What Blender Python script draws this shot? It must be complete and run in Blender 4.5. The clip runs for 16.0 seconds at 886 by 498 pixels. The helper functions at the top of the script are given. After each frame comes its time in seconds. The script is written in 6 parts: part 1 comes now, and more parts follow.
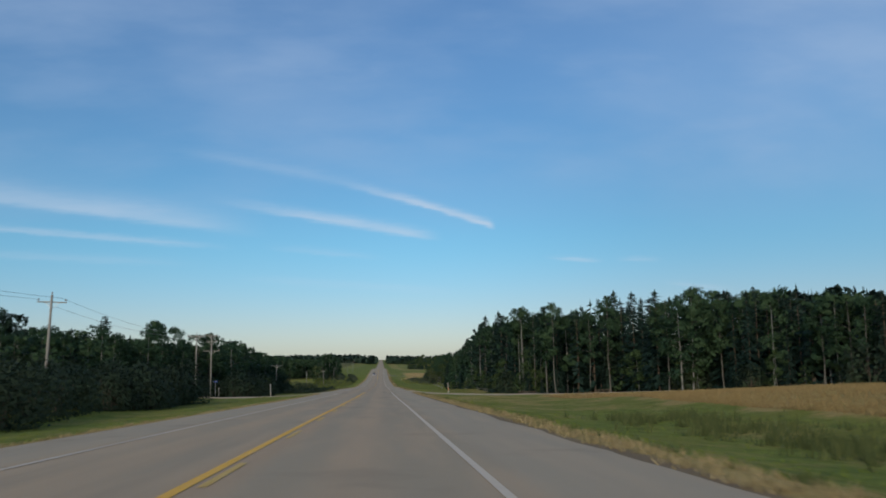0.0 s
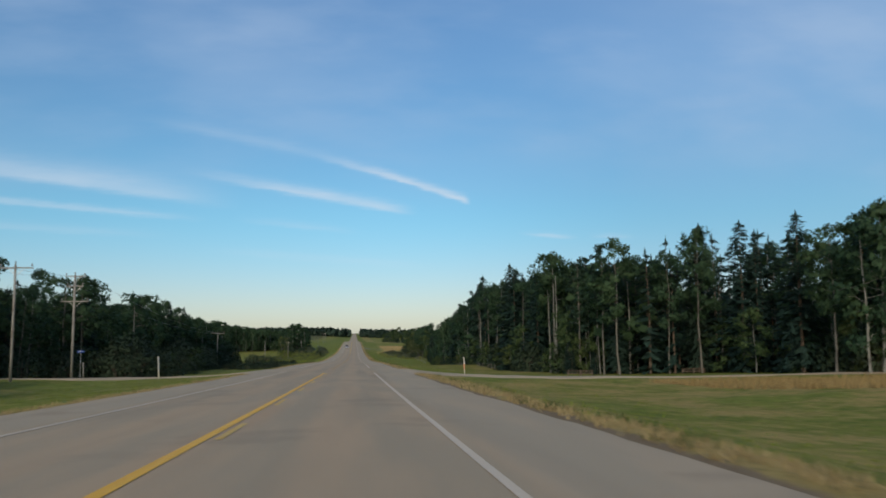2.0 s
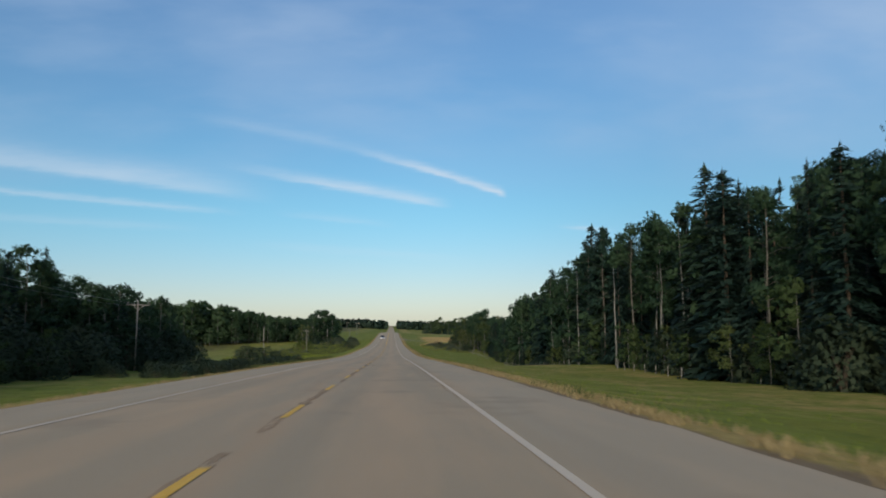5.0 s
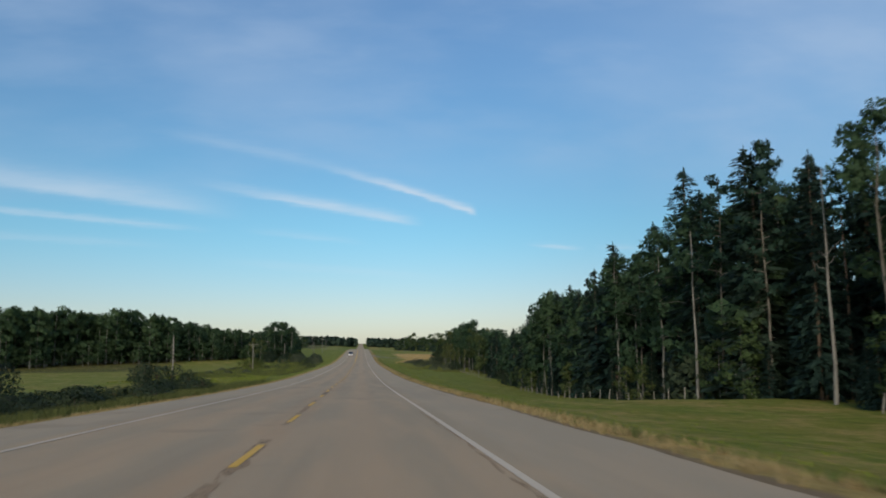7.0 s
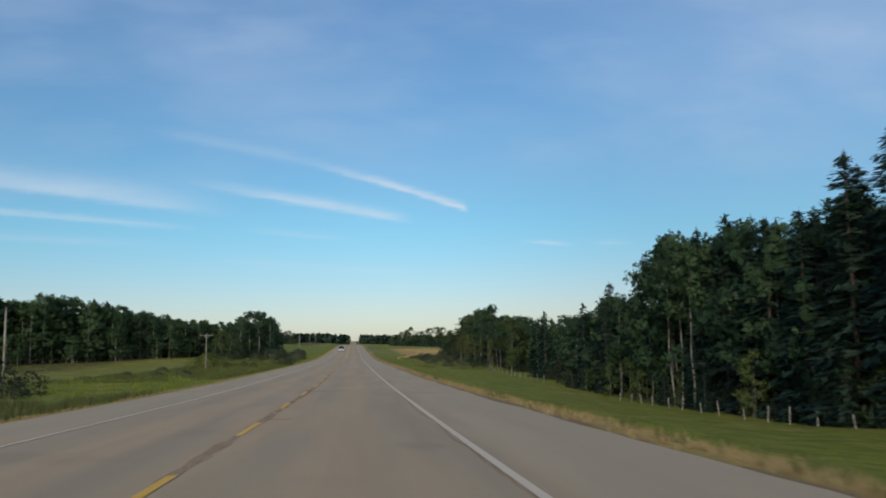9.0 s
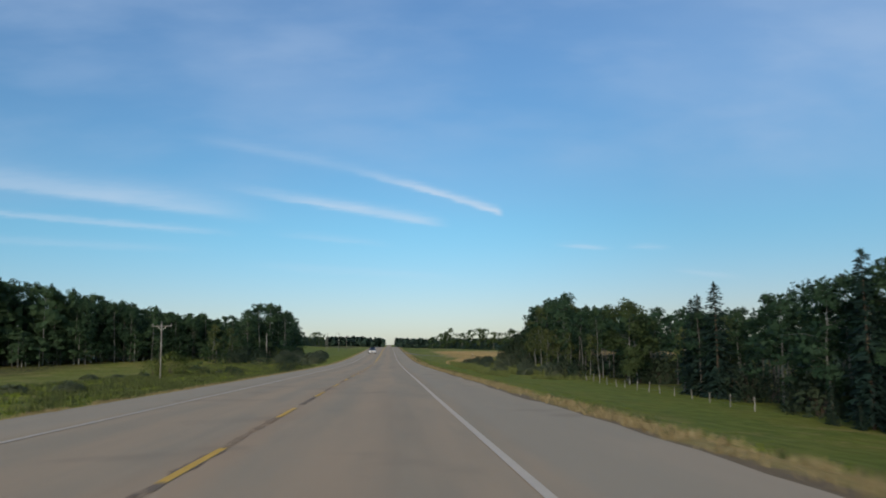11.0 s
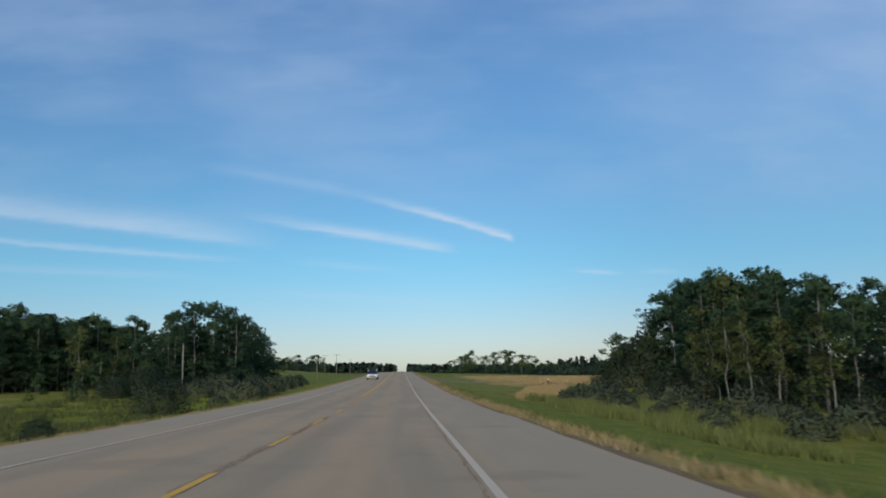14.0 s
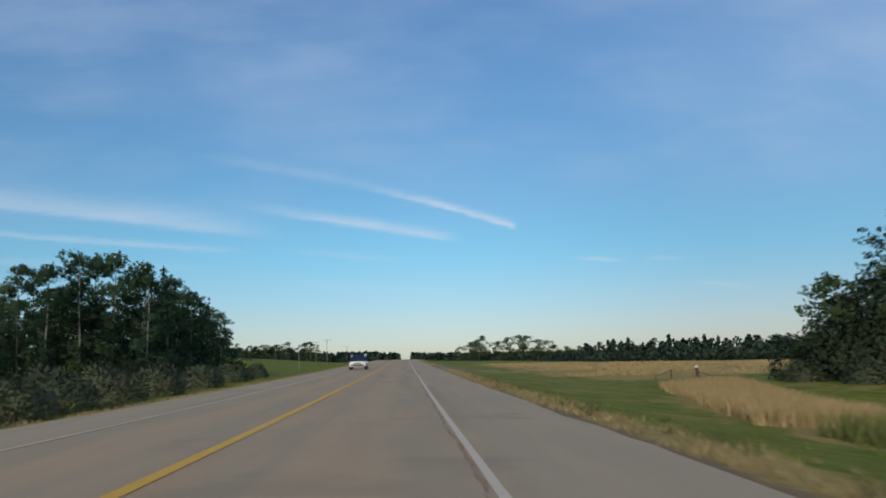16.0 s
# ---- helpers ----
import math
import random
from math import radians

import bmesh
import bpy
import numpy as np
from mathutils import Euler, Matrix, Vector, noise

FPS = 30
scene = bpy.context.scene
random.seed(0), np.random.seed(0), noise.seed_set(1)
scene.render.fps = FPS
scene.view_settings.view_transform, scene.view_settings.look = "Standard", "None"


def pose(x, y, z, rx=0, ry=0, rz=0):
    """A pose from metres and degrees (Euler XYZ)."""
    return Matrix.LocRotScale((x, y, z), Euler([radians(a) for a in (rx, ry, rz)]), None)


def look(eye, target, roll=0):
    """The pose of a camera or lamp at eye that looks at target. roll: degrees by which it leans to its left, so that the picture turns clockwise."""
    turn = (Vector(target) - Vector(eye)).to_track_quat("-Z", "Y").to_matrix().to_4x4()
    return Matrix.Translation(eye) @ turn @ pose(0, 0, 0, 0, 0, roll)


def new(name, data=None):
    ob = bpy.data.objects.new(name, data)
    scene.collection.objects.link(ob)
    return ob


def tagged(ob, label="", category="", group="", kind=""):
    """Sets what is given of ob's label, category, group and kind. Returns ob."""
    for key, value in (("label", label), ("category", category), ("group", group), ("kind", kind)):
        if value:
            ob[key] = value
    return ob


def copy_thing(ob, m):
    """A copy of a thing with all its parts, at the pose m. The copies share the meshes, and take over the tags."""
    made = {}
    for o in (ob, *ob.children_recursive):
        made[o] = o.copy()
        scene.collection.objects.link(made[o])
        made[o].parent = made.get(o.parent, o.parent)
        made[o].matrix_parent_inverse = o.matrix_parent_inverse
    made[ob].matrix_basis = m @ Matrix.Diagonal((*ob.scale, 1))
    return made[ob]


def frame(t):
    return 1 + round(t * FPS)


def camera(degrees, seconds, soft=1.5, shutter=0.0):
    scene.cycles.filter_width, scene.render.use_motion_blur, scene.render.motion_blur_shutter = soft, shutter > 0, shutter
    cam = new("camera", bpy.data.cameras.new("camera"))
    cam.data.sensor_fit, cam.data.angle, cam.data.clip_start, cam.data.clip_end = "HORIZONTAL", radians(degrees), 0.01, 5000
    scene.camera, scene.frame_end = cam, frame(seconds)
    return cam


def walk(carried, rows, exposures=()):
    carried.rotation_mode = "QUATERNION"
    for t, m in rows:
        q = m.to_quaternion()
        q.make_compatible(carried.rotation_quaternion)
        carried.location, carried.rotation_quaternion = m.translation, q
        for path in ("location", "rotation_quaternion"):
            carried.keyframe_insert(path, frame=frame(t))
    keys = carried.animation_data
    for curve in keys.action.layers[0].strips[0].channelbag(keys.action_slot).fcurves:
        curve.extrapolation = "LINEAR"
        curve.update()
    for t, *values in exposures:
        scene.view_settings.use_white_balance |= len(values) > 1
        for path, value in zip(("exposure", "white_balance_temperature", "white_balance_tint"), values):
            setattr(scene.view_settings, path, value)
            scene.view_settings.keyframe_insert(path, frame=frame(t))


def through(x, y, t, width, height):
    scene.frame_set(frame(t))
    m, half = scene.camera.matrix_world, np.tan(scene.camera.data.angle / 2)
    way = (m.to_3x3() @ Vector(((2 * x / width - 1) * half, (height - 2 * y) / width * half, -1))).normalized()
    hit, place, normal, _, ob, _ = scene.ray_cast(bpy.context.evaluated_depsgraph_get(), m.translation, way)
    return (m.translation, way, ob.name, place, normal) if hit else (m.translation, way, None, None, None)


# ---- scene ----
# ------------------------------------------------------------------ camera
cam = camera(58.49, 16.0, soft=1.8, shutter=0.25)
# seconds, eye, then the degrees it turns left, looks up and leans
ROWS = [
    (0, 0.44, 0.00, 1.227, -4.55, 7.79, -1.05),
    (0.5, 0.41, 12.41, 0.840, -4.85, 7.73, -1.09),
    (1, 0.38, 24.96, 0.446, -5.16, 7.30, -1.36),
    (1.5, 0.36, 37.65, 0.044, -5.14, 6.74, -1.03),
    (2, 0.33, 50.47, -0.365, -6.38, 5.94, -0.55),
    (2.5, 0.30, 63.43, -0.782, -6.53, 5.72, -0.95),
    (3, 0.27, 76.52, -1.193, -3.86, 5.89, -0.82),
    (3.5, 0.25, 89.75, -1.595, -2.05, 5.83, -0.66),
    (3.7, 0.24, 95.08, -1.753, -2.13, 5.78, -0.92),
    (4.2, 0.21, 108.50, -2.141, -2.47, 5.72, -0.79),
    (4.7, 0.17, 122.05, -2.517, -3.22, 5.57, -0.51),
    (5.2, 0.13, 135.73, -2.882, -4.00, 5.42, -0.22),
    (5.8, 0.09, 152.18, -3.315, -4.46, 5.33, -0.04),
    (6, 0.08, 157.67, -3.464, -4.59, 5.13, -0.52),
    (6.5, 0.04, 171.38, -3.852, -6.11, 5.43, -0.92),
    (7, 0.00, 185.10, -4.259, -5.90, 6.74, -0.41),
    (7.5, -0.03, 198.81, -4.685, -6.26, 6.60, -1.18),
    (8, -0.07, 212.53, -5.131, -5.80, 6.14, -1.43),
    (8.5, 0.01, 226.26, -5.589, -7.01, 6.37, -1.28),
    (9, 0.10, 239.99, -6.012, -6.48, 6.51, -0.97),
    (9.5, 0.18, 253.72, -6.388, -3.99, 6.94, -0.21),
    (9.7, 0.22, 259.21, -6.526, -4.10, 6.89, -0.56),
    (10.2, 0.30, 272.95, -6.839, -4.07, 6.89, -0.61),
    (10.7, 0.38, 286.68, -7.106, -3.99, 6.87, -0.72),
    (11.2, 0.47, 300.42, -7.327, -3.91, 6.85, -0.83),
    (11.8, 0.57, 316.75, -7.561, -3.86, 6.84, -0.90),
    (12, 0.60, 322.15, -7.637, -3.82, 7.16, -1.05),
    (12.5, 0.65, 335.56, -7.823, -2.26, 7.68, -0.11),
    (13, 0.69, 348.84, -8.002, -1.84, 7.91, -0.64),
    (13.5, 0.73, 361.99, -8.175, -2.59, 8.47, -1.07),
    (14, 0.77, 375.00, -8.342, -3.13, 8.76, -1.07),
    (14.5, 0.81, 387.88, -8.498, -2.81, 8.96, -1.39),
    (15, 0.86, 400.63, -8.618, -3.05, 8.62, -1.73),
    (15.5, 0.90, 413.25, -8.703, -3.72, 8.53, -1.80),
    (16, 0.94, 425.74, -8.752, -2.93, 7.95, -1.64),
]


def eye_pose(x, y, z, yaw, pitch, roll):
    a, p = radians(yaw), radians(pitch)
    ahead = Vector((-math.sin(a) * math.cos(p), math.cos(a) * math.cos(p), math.sin(p)))
    return look((x, y, z), Vector((x, y, z)) + 2 * ahead, roll)


walk(cam, [(t, eye_pose(*r)) for t, *r in ROWS], [(0, -0.12, 6050, 10), (1.5, -0.13, 6150, 10), (2, 0.04, 6380, 10), (2.5, 0.07, 6400, 10), (3.5, 0.11, 6420, 10), (6, 0.06, 6400, 10), (6.5, 0.06, 6450, 10), (8, 0.06, 6430, 10), (9.5, 0.08, 6380, 10), (12, -0.02, 6050, 10), (14, -0.02, 6050, 10), (16, -0.03, 6180, 10)])

# ------------------------------------------------------------------ world and sun
SUN_AZ, SUN_EL = -162.0, 22.0         # clockwise from straight ahead: a low sun behind and to the left
world = bpy.data.worlds.new("evening_sky")
scene.world = world
world.use_nodes = True
wn, wl = world.node_tree.nodes, world.node_tree.links
wn.clear()


def wmath(op, a, b=0.0, c=None, clamp=False):
    n = wn.new("ShaderNodeMath")
    n.operation, n.use_clamp = op, clamp
    for i, v in enumerate((a, b, c)):
        if v is None:
            continue
        if isinstance(v, (int, float)):
            n.inputs[i].default_value = v
        else:
            wl.new(v, n.inputs[i])
    return n.outputs[0]


def wramp(x, lo, hi):
    n = wn.new("ShaderNodeMapRange")
    n.interpolation_type = "SMOOTHSTEP"
    wl.new(x, n.inputs[0])
    n.inputs[1].default_value, n.inputs[2].default_value = lo, hi
    return n.outputs[0]


def wmix(fac, a, b):
    n = wn.new("ShaderNodeMix")
    n.data_type = "RGBA"
    if isinstance(fac, (int, float)):
        n.inputs[0].default_value = fac
    else:
        wl.new(fac, n.inputs[0])
    for i, v in ((6, a), (7, b)):
        if isinstance(v, tuple):
            n.inputs[i].default_value = (*v, 1)
        else:
            wl.new(v, n.inputs[i])
    return n.outputs[2]


sky = wn.new("ShaderNodeTexSky")
sky.sky_type, sky.sun_disc = "NISHITA", False
sky.sun_elevation, sky.sun_rotation = radians(SUN_EL), radians(SUN_AZ)
sky.altitude, sky.air_density, sky.dust_density, sky.ozone_density = 600, 1.0, 0.5, 1.5
wdir = wn.new("ShaderNodeTexCoord").outputs["Generated"]
wsep = wn.new("ShaderNodeSeparateXYZ")
wl.new(wdir, wsep.inputs[0])
wx, wy, wz = wsep.outputs
ahead_y = wmath("MAXIMUM", wy, 0.05)
su, sw = wmath("DIVIDE", wx, ahead_y), wmath("DIVIDE", wz, ahead_y)
front = wramp(wy, 0.1, 0.4)
up = wramp(wz, -0.02, 0.06)
cvec = wn.new("ShaderNodeCombineXYZ")
wl.new(su, cvec.inputs[0])
wl.new(sw, cvec.inputs[1])


def wnoise(scale, detail, sx=1.0, sy=1.0, rot=0.0, off=(0, 0, 0)):
    m = wn.new("ShaderNodeMapping")
    wl.new(cvec.outputs[0], m.inputs[0])
    m.inputs["Location"].default_value, m.inputs["Rotation"].default_value, m.inputs["Scale"].default_value = off, (0, 0, rot), (sx, sy, 1)
    n = wn.new("ShaderNodeTexNoise")
    wl.new(m.outputs[0], n.inputs["Vector"])
    n.inputs["Scale"].default_value, n.inputs["Detail"].default_value = scale, detail
    return n.outputs[0]


grain = wnoise(9, 5, 1.0, 5.0, 0.16)
fluff = wnoise(30, 4, 1.0, 6.0, 0.2, (3, 1, 0))


def streak(a, b, c, sigma_up, sigma_down, u0, u1, soft0, soft1, strength):
    """A cirrus streak along height = a + b*u + c*u*u over the ground track u, faded at both ends."""
    mid = wmath("MULTIPLY_ADD", su, wmath("MULTIPLY_ADD", su, c, b), a)
    wob = wmath("MULTIPLY_ADD", fluff, 0.008, -0.004)
    off = wmath("SUBTRACT", wmath("ADD", sw, wob), mid)
    hi = wmath("DIVIDE", wmath("MAXIMUM", off, 0), sigma_up)
    lo = wmath("DIVIDE", wmath("MINIMUM", off, 0), sigma_down)
    d2 = wmath("ADD", wmath("MULTIPLY", hi, hi), wmath("MULTIPLY", lo, lo))
    body = wmath("POWER", 2.718, wmath("MULTIPLY", d2, -1))
    ends = wmath("MULTIPLY", wramp(su, u0, u0 + soft0), wmath("SUBTRACT", 1, wramp(su, u1 - soft1, u1)))
    return wmath("MULTIPLY", wmath("MULTIPLY", body, ends), wmath("MULTIPLY", wmath("MULTIPLY_ADD", grain, 1.0, 0.5), strength))


streaks = [
    streak(0.2095, -0.262, -0.25, 0.0065, 0.0033, -0.07, 0.150, 0.13, 0.012, 0.56),
    streak(0.2150, -0.225, -0.10, 0.008, 0.006, -0.30, 0.02, 0.15, 0.12, 0.14),
    streak(0.1640, -0.168, 0.02, 0.0085, 0.0040, -0.23, 0.085, 0.16, 0.06, 0.46),
    streak(0.1370, -0.150, -0.02, 0.019, 0.0055, -0.62, -0.13, 0.10, 0.16, 0.38),
    streak(0.1265, -0.069, 0.035, 0.005, 0.003, -0.65, -0.17, 0.10, 0.12, 0.26),
    streak(0.1390, -0.065, 0.0, 0.003, 0.0025, 0.205, 0.295, 0.05, 0.04, 0.34),
    streak(0.1280, -0.018, 0.0, 0.003, 0.003, 0.300, 0.375, 0.03, 0.04, 0.18),
    streak(0.1260, -0.10, 0.0, 0.006, 0.003, -0.16, 0.02, 0.08, 0.08, 0.13),
    streak(0.1290, -0.104, 0.0, 0.004, 0.003, 0.36, 0.47, 0.04, 0.05, 0.14),
    streak(0.1080, -0.055, 0.0, 0.006, 0.004, -0.6, -0.2, 0.1, 0.15, 0.12),
    streak(0.0900, -0.070, 0.0, 0.005, 0.005, -0.2, 0.12, 0.1, 0.1, 0.08),
]
wisps = streaks[0]
for s in streaks[1:]:
    wisps = wmath("ADD", wisps, s)
wisps = wmath("MULTIPLY", wisps, front, clamp=True)
veil = wmath("MULTIPLY", wramp(wnoise(2.6, 6, 1.0, 2.2, 0.35, (2.2, 0.4, 0)), 0.36, 0.72), wramp(sw, 0.10, 0.32))
comb = wmath("MULTIPLY", wramp(wnoise(5.5, 7, 0.8, 2.6, -0.55, (7.1, 2.4, 0)), 0.40, 0.74), wramp(sw, 0.12, 0.30))
corner = wmath("MULTIPLY", wmath("MULTIPLY", wramp(su, 0.10, 0.75), wramp(sw, 0.1, 0.45)), 0.30)
veil = wmath("ADD", wmath("MULTIPLY_ADD", veil, 0.26, wmath("MULTIPLY", wramp(sw, 0.12, 0.40), 0.07)), wmath("ADD", wmath("MULTIPLY", comb, 0.19), corner))
veil = wmath("MULTIPLY", veil, front, clamp=True)
# away from the sun the evening sky is deeper blue
tint = wmix(wramp(wz, 0.02, 0.16), (0.53, 0.575, 0.685), (0.445, 0.705, 0.765))
tint = wmix(wramp(wz, 0.12, 0.50), tint, (0.555, 0.785, 0.94))
tint = wmix(wramp(wz, 0.50, 0.80), tint, (0.85, 0.92, 0.98))
low_right = wmath("MULTIPLY", wramp(su, 0.0, 0.45), wmath("SUBTRACT", 1, wramp(sw, 0.12, 0.42)))
shaded = wn.new("ShaderNodeMix")
shaded.data_type, shaded.blend_type = "RGBA", "MULTIPLY"
wl.new(low_right, shaded.inputs[0])
wl.new(tint, shaded.inputs[6])
shaded.inputs[7].default_value = (0.83, 0.81, 0.82, 1)
tint = shaded.outputs[2]
tint = wmix(wramp(wy, -0.7, 0.3), (1.25, 1.05, 0.84), tint)
base_sky = wn.new("ShaderNodeMix")
base_sky.data_type, base_sky.blend_type = "RGBA", "MULTIPLY"
base_sky.inputs[0].default_value = 1.0
wl.new(sky.outputs[0], base_sky.inputs[6])
wl.new(tint, base_sky.inputs[7])
with_veil = wmix(veil, base_sky.outputs[2], (3.1, 4.0, 5.3))
with_wisps = wmix(wisps, with_veil, (5.0, 5.4, 5.9))
bg = wn.new("ShaderNodeBackground")
wl.new(with_wisps, bg.inputs[0])
bg.inputs[1].default_value = 0.132
wout = wn.new("ShaderNodeOutputWorld")
wl.new(bg.outputs[0], wout.inputs[0])

sun_data = bpy.data.lights.new("sun", "SUN")
sun_data.energy, sun_data.angle, sun_data.color = 2.15, radians(14), (1.0, 0.85, 0.66)
sun = new("sun", sun_data)
_a, _e = radians(SUN_AZ), radians(SUN_EL)
_to = Vector((math.sin(_a) * math.cos(_e), math.cos(_a) * math.cos(_e), math.sin(_e)))
sun.matrix_world = look(_to * 300, (0, 0, 0))

# ------------------------------------------------------------------ materials


class Mat:
    """A node material under construction."""

    def __init__(self, name):
        self.m = bpy.data.materials.new(name)
        self.m.use_nodes = True
        self.n, self.l = self.m.node_tree.nodes, self.m.node_tree.links
        self.bsdf = self.n["Principled BSDF"]
        self.pos = self.n.new("ShaderNodeNewGeometry").outputs["Position"]

    def noise(self, scale, detail=3.0, stretch=(1, 1, 1), rough=0.5, off=(0, 0, 0), vec=None):
        m = self.n.new("ShaderNodeMapping")
        self.l.new(vec or self.pos, m.inputs[0])
        m.inputs["Scale"].default_value, m.inputs["Location"].default_value = stretch, off
        t = self.n.new("ShaderNodeTexNoise")
        self.l.new(m.outputs[0], t.inputs["Vector"])
        t.inputs["Scale"].default_value, t.inputs["Detail"].default_value, t.inputs["Roughness"].default_value = scale, detail, rough
        return t.outputs[0]

    def step(self, x, lo, hi):
        r = self.n.new("ShaderNodeMapRange")
        r.interpolation_type = "SMOOTHSTEP"
        self.l.new(x, r.inputs[0])
        r.inputs[1].default_value, r.inputs[2].default_value = lo, hi
        return r.outputs[0]

    def math(self, op, a, b=0.0, clamp=False):
        m = self.n.new("ShaderNodeMath")
        m.operation, m.use_clamp = op, clamp
        for i, v in enumerate((a, b)):
            if isinstance(v, (int, float)):
                m.inputs[i].default_value = v
            else:
                self.l.new(v, m.inputs[i])
        return m.outputs[0]

    def mix(self, fac, a, b, blend="MIX"):
        m = self.n.new("ShaderNodeMix")
        m.data_type, m.blend_type = "RGBA", blend
        for i, v in ((0, fac), (6, a), (7, b)):
            if isinstance(v, (int, float)):
                m.inputs[i].default_value = v
            elif isinstance(v, tuple):
                m.inputs[i].default_value = (*v, 1)
            else:
                self.l.new(v, m.inputs[i])
        return m.outputs[2]

    def attr(self, name):
        a = self.n.new("ShaderNodeAttribute")
        a.attribute_name = name
        return a.outputs["Fac"]

    def xyz(self):
        s = self.n.new("ShaderNodeSeparateXYZ")
        self.l.new(self.pos, s.inputs[0])
        return s.outputs

    def island(self):
        return self.n.new("ShaderNodeNewGeometry").outputs["Random Per Island"]

    def object_random(self):
        return self.n.new("ShaderNodeObjectInfo").outputs["Random"]

    def done(self, color, rough=0.85, bump=None, strength=0.3, distance=0.02, metal=0.0, spec=0.3):
        for key, v in (("Base Color", color), ("Roughness", rough)):
            if isinstance(v, tuple):
                self.bsdf.inputs[key].default_value = (*v, 1)
            elif isinstance(v, (int, float)):
                self.bsdf.inputs[key].default_value = v
            else:
                self.l.new(v, self.bsdf.inputs[key])
        self.bsdf.inputs["Metallic"].default_value = metal
        self.bsdf.inputs["Specular IOR Level"].default_value = spec
        if bump is not None:
            b = self.n.new("ShaderNodeBump")
            b.inputs["Strength"].default_value, b.inputs["Distance"].default_value = strength, distance
            self.l.new(bump, b.inputs["Height"])
            self.l.new(b.outputs[0], self.bsdf.inputs["Normal"])
        return self.m


def leaf_material(name, dark, light, warm, through=0.25, cell=6.5, cover=0.54):
    """Foliage: each face is a spray of small leaves with gaps between them."""
    k = Mat(name)
    v = k.n.new("ShaderNodeTexVoronoi")
    v.inputs["Scale"].default_value = cell
    k.l.new(k.pos, v.inputs["Vector"])
    leaf = k.math("ADD", v.outputs["Distance"], k.math("MULTIPLY", k.math("SUBTRACT", k.noise(cell * 0.45, 2), 0.5), 0.5))
    gap = k.math("GREATER_THAN", leaf, cover)
    tone = k.math("ADD", k.math("MULTIPLY", k.island(), 0.42), k.math("MULTIPLY", v.outputs["Color"], 0.45))
    c = k.mix(tone, dark, light)
    c = k.mix(k.math("MULTIPLY", k.step(k.object_random(), 0.3, 1.0), 0.42), c, warm)
    c = k.mix(k.math("MULTIPLY", k.step(k.noise(0.8, 3), 0.4, 0.7), 0.35), c, dark)
    m = k.done(c, 0.7, spec=0.2)
    tr = k.n.new("ShaderNodeBsdfTranslucent")
    k.l.new(c, tr.inputs[0])
    mx = k.n.new("ShaderNodeMixShader")
    mx.inputs[0].default_value = through
    k.l.new(k.bsdf.outputs[0], mx.inputs[1])
    k.l.new(tr.outputs[0], mx.inputs[2])
    hole = k.n.new("ShaderNodeBsdfTransparent")
    cut = k.n.new("ShaderNodeMixShader")
    k.l.new(gap, cut.inputs[0])
    k.l.new(mx.outputs[0], cut.inputs[1])
    k.l.new(hole.outputs[0], cut.inputs[2])
    k.l.new(cut.outputs[0], k.n["Material Output"].inputs[0])
    return m


M_ASPEN = leaf_material("aspen_leaves", (0.017, 0.042, 0.024), (0.054, 0.110, 0.054), (0.074, 0.122, 0.048), 0.25, 9.0, 0.60)
M_OLIVE = leaf_material("olive_poplar_leaves", (0.030, 0.052, 0.020), (0.082, 0.120, 0.042), (0.100, 0.125, 0.040), 0.25, 6.5, 0.58)
M_GOLDLEAF = leaf_material("yellowing_willow_leaves", (0.074, 0.104, 0.022), (0.165, 0.200, 0.050), (0.175, 0.192, 0.046), 0.25, 9.0, 0.58)
M_YOUNG = leaf_material("young_poplar_leaves", (0.030, 0.058, 0.022), (0.084, 0.134, 0.046), (0.128, 0.146, 0.042), 0.25, 8.0, 0.56)
M_LEANING = leaf_material("yellowing_aspen_leaves", (0.050, 0.074, 0.026), (0.130, 0.158, 0.052), (0.155, 0.166, 0.052), 0.25, 8.0, 0.56)
M_SPRUCE = leaf_material("spruce_needles", (0.008, 0.024, 0.020), (0.022, 0.052, 0.039), (0.040, 0.060, 0.032), 0.06, 9.0, 0.67)
M_PINE = leaf_material("pine_needles", (0.008, 0.027, 0.021), (0.024, 0.061, 0.041), (0.036, 0.058, 0.030), 0.08, 6.0, 0.60)
M_WILLOW = leaf_material("willow_leaves", (0.026, 0.047, 0.028), (0.056, 0.083, 0.046), (0.072, 0.092, 0.046), 0.25, 12.0, 0.68)
M_SAGE = leaf_material("sage_willow_leaves", (0.072, 0.097, 0.060), (0.122, 0.150, 0.092), (0.136, 0.150, 0.080), 0.25, 12.0, 0.72)


def bark(name, base, dark, scale):
    k = Mat(name)
    c = k.mix(k.step(k.noise(scale, 4, (1, 1, 0.35)), 0.50, 0.68), base, dark)
    c = k.mix(k.math("MULTIPLY", k.noise(0.6, 2), 0.5), c, tuple(v * 0.55 for v in base))
    return k.done(c, 0.9, k.noise(scale * 2, 4, (1, 1, 0.25)), 0.5, 0.03)


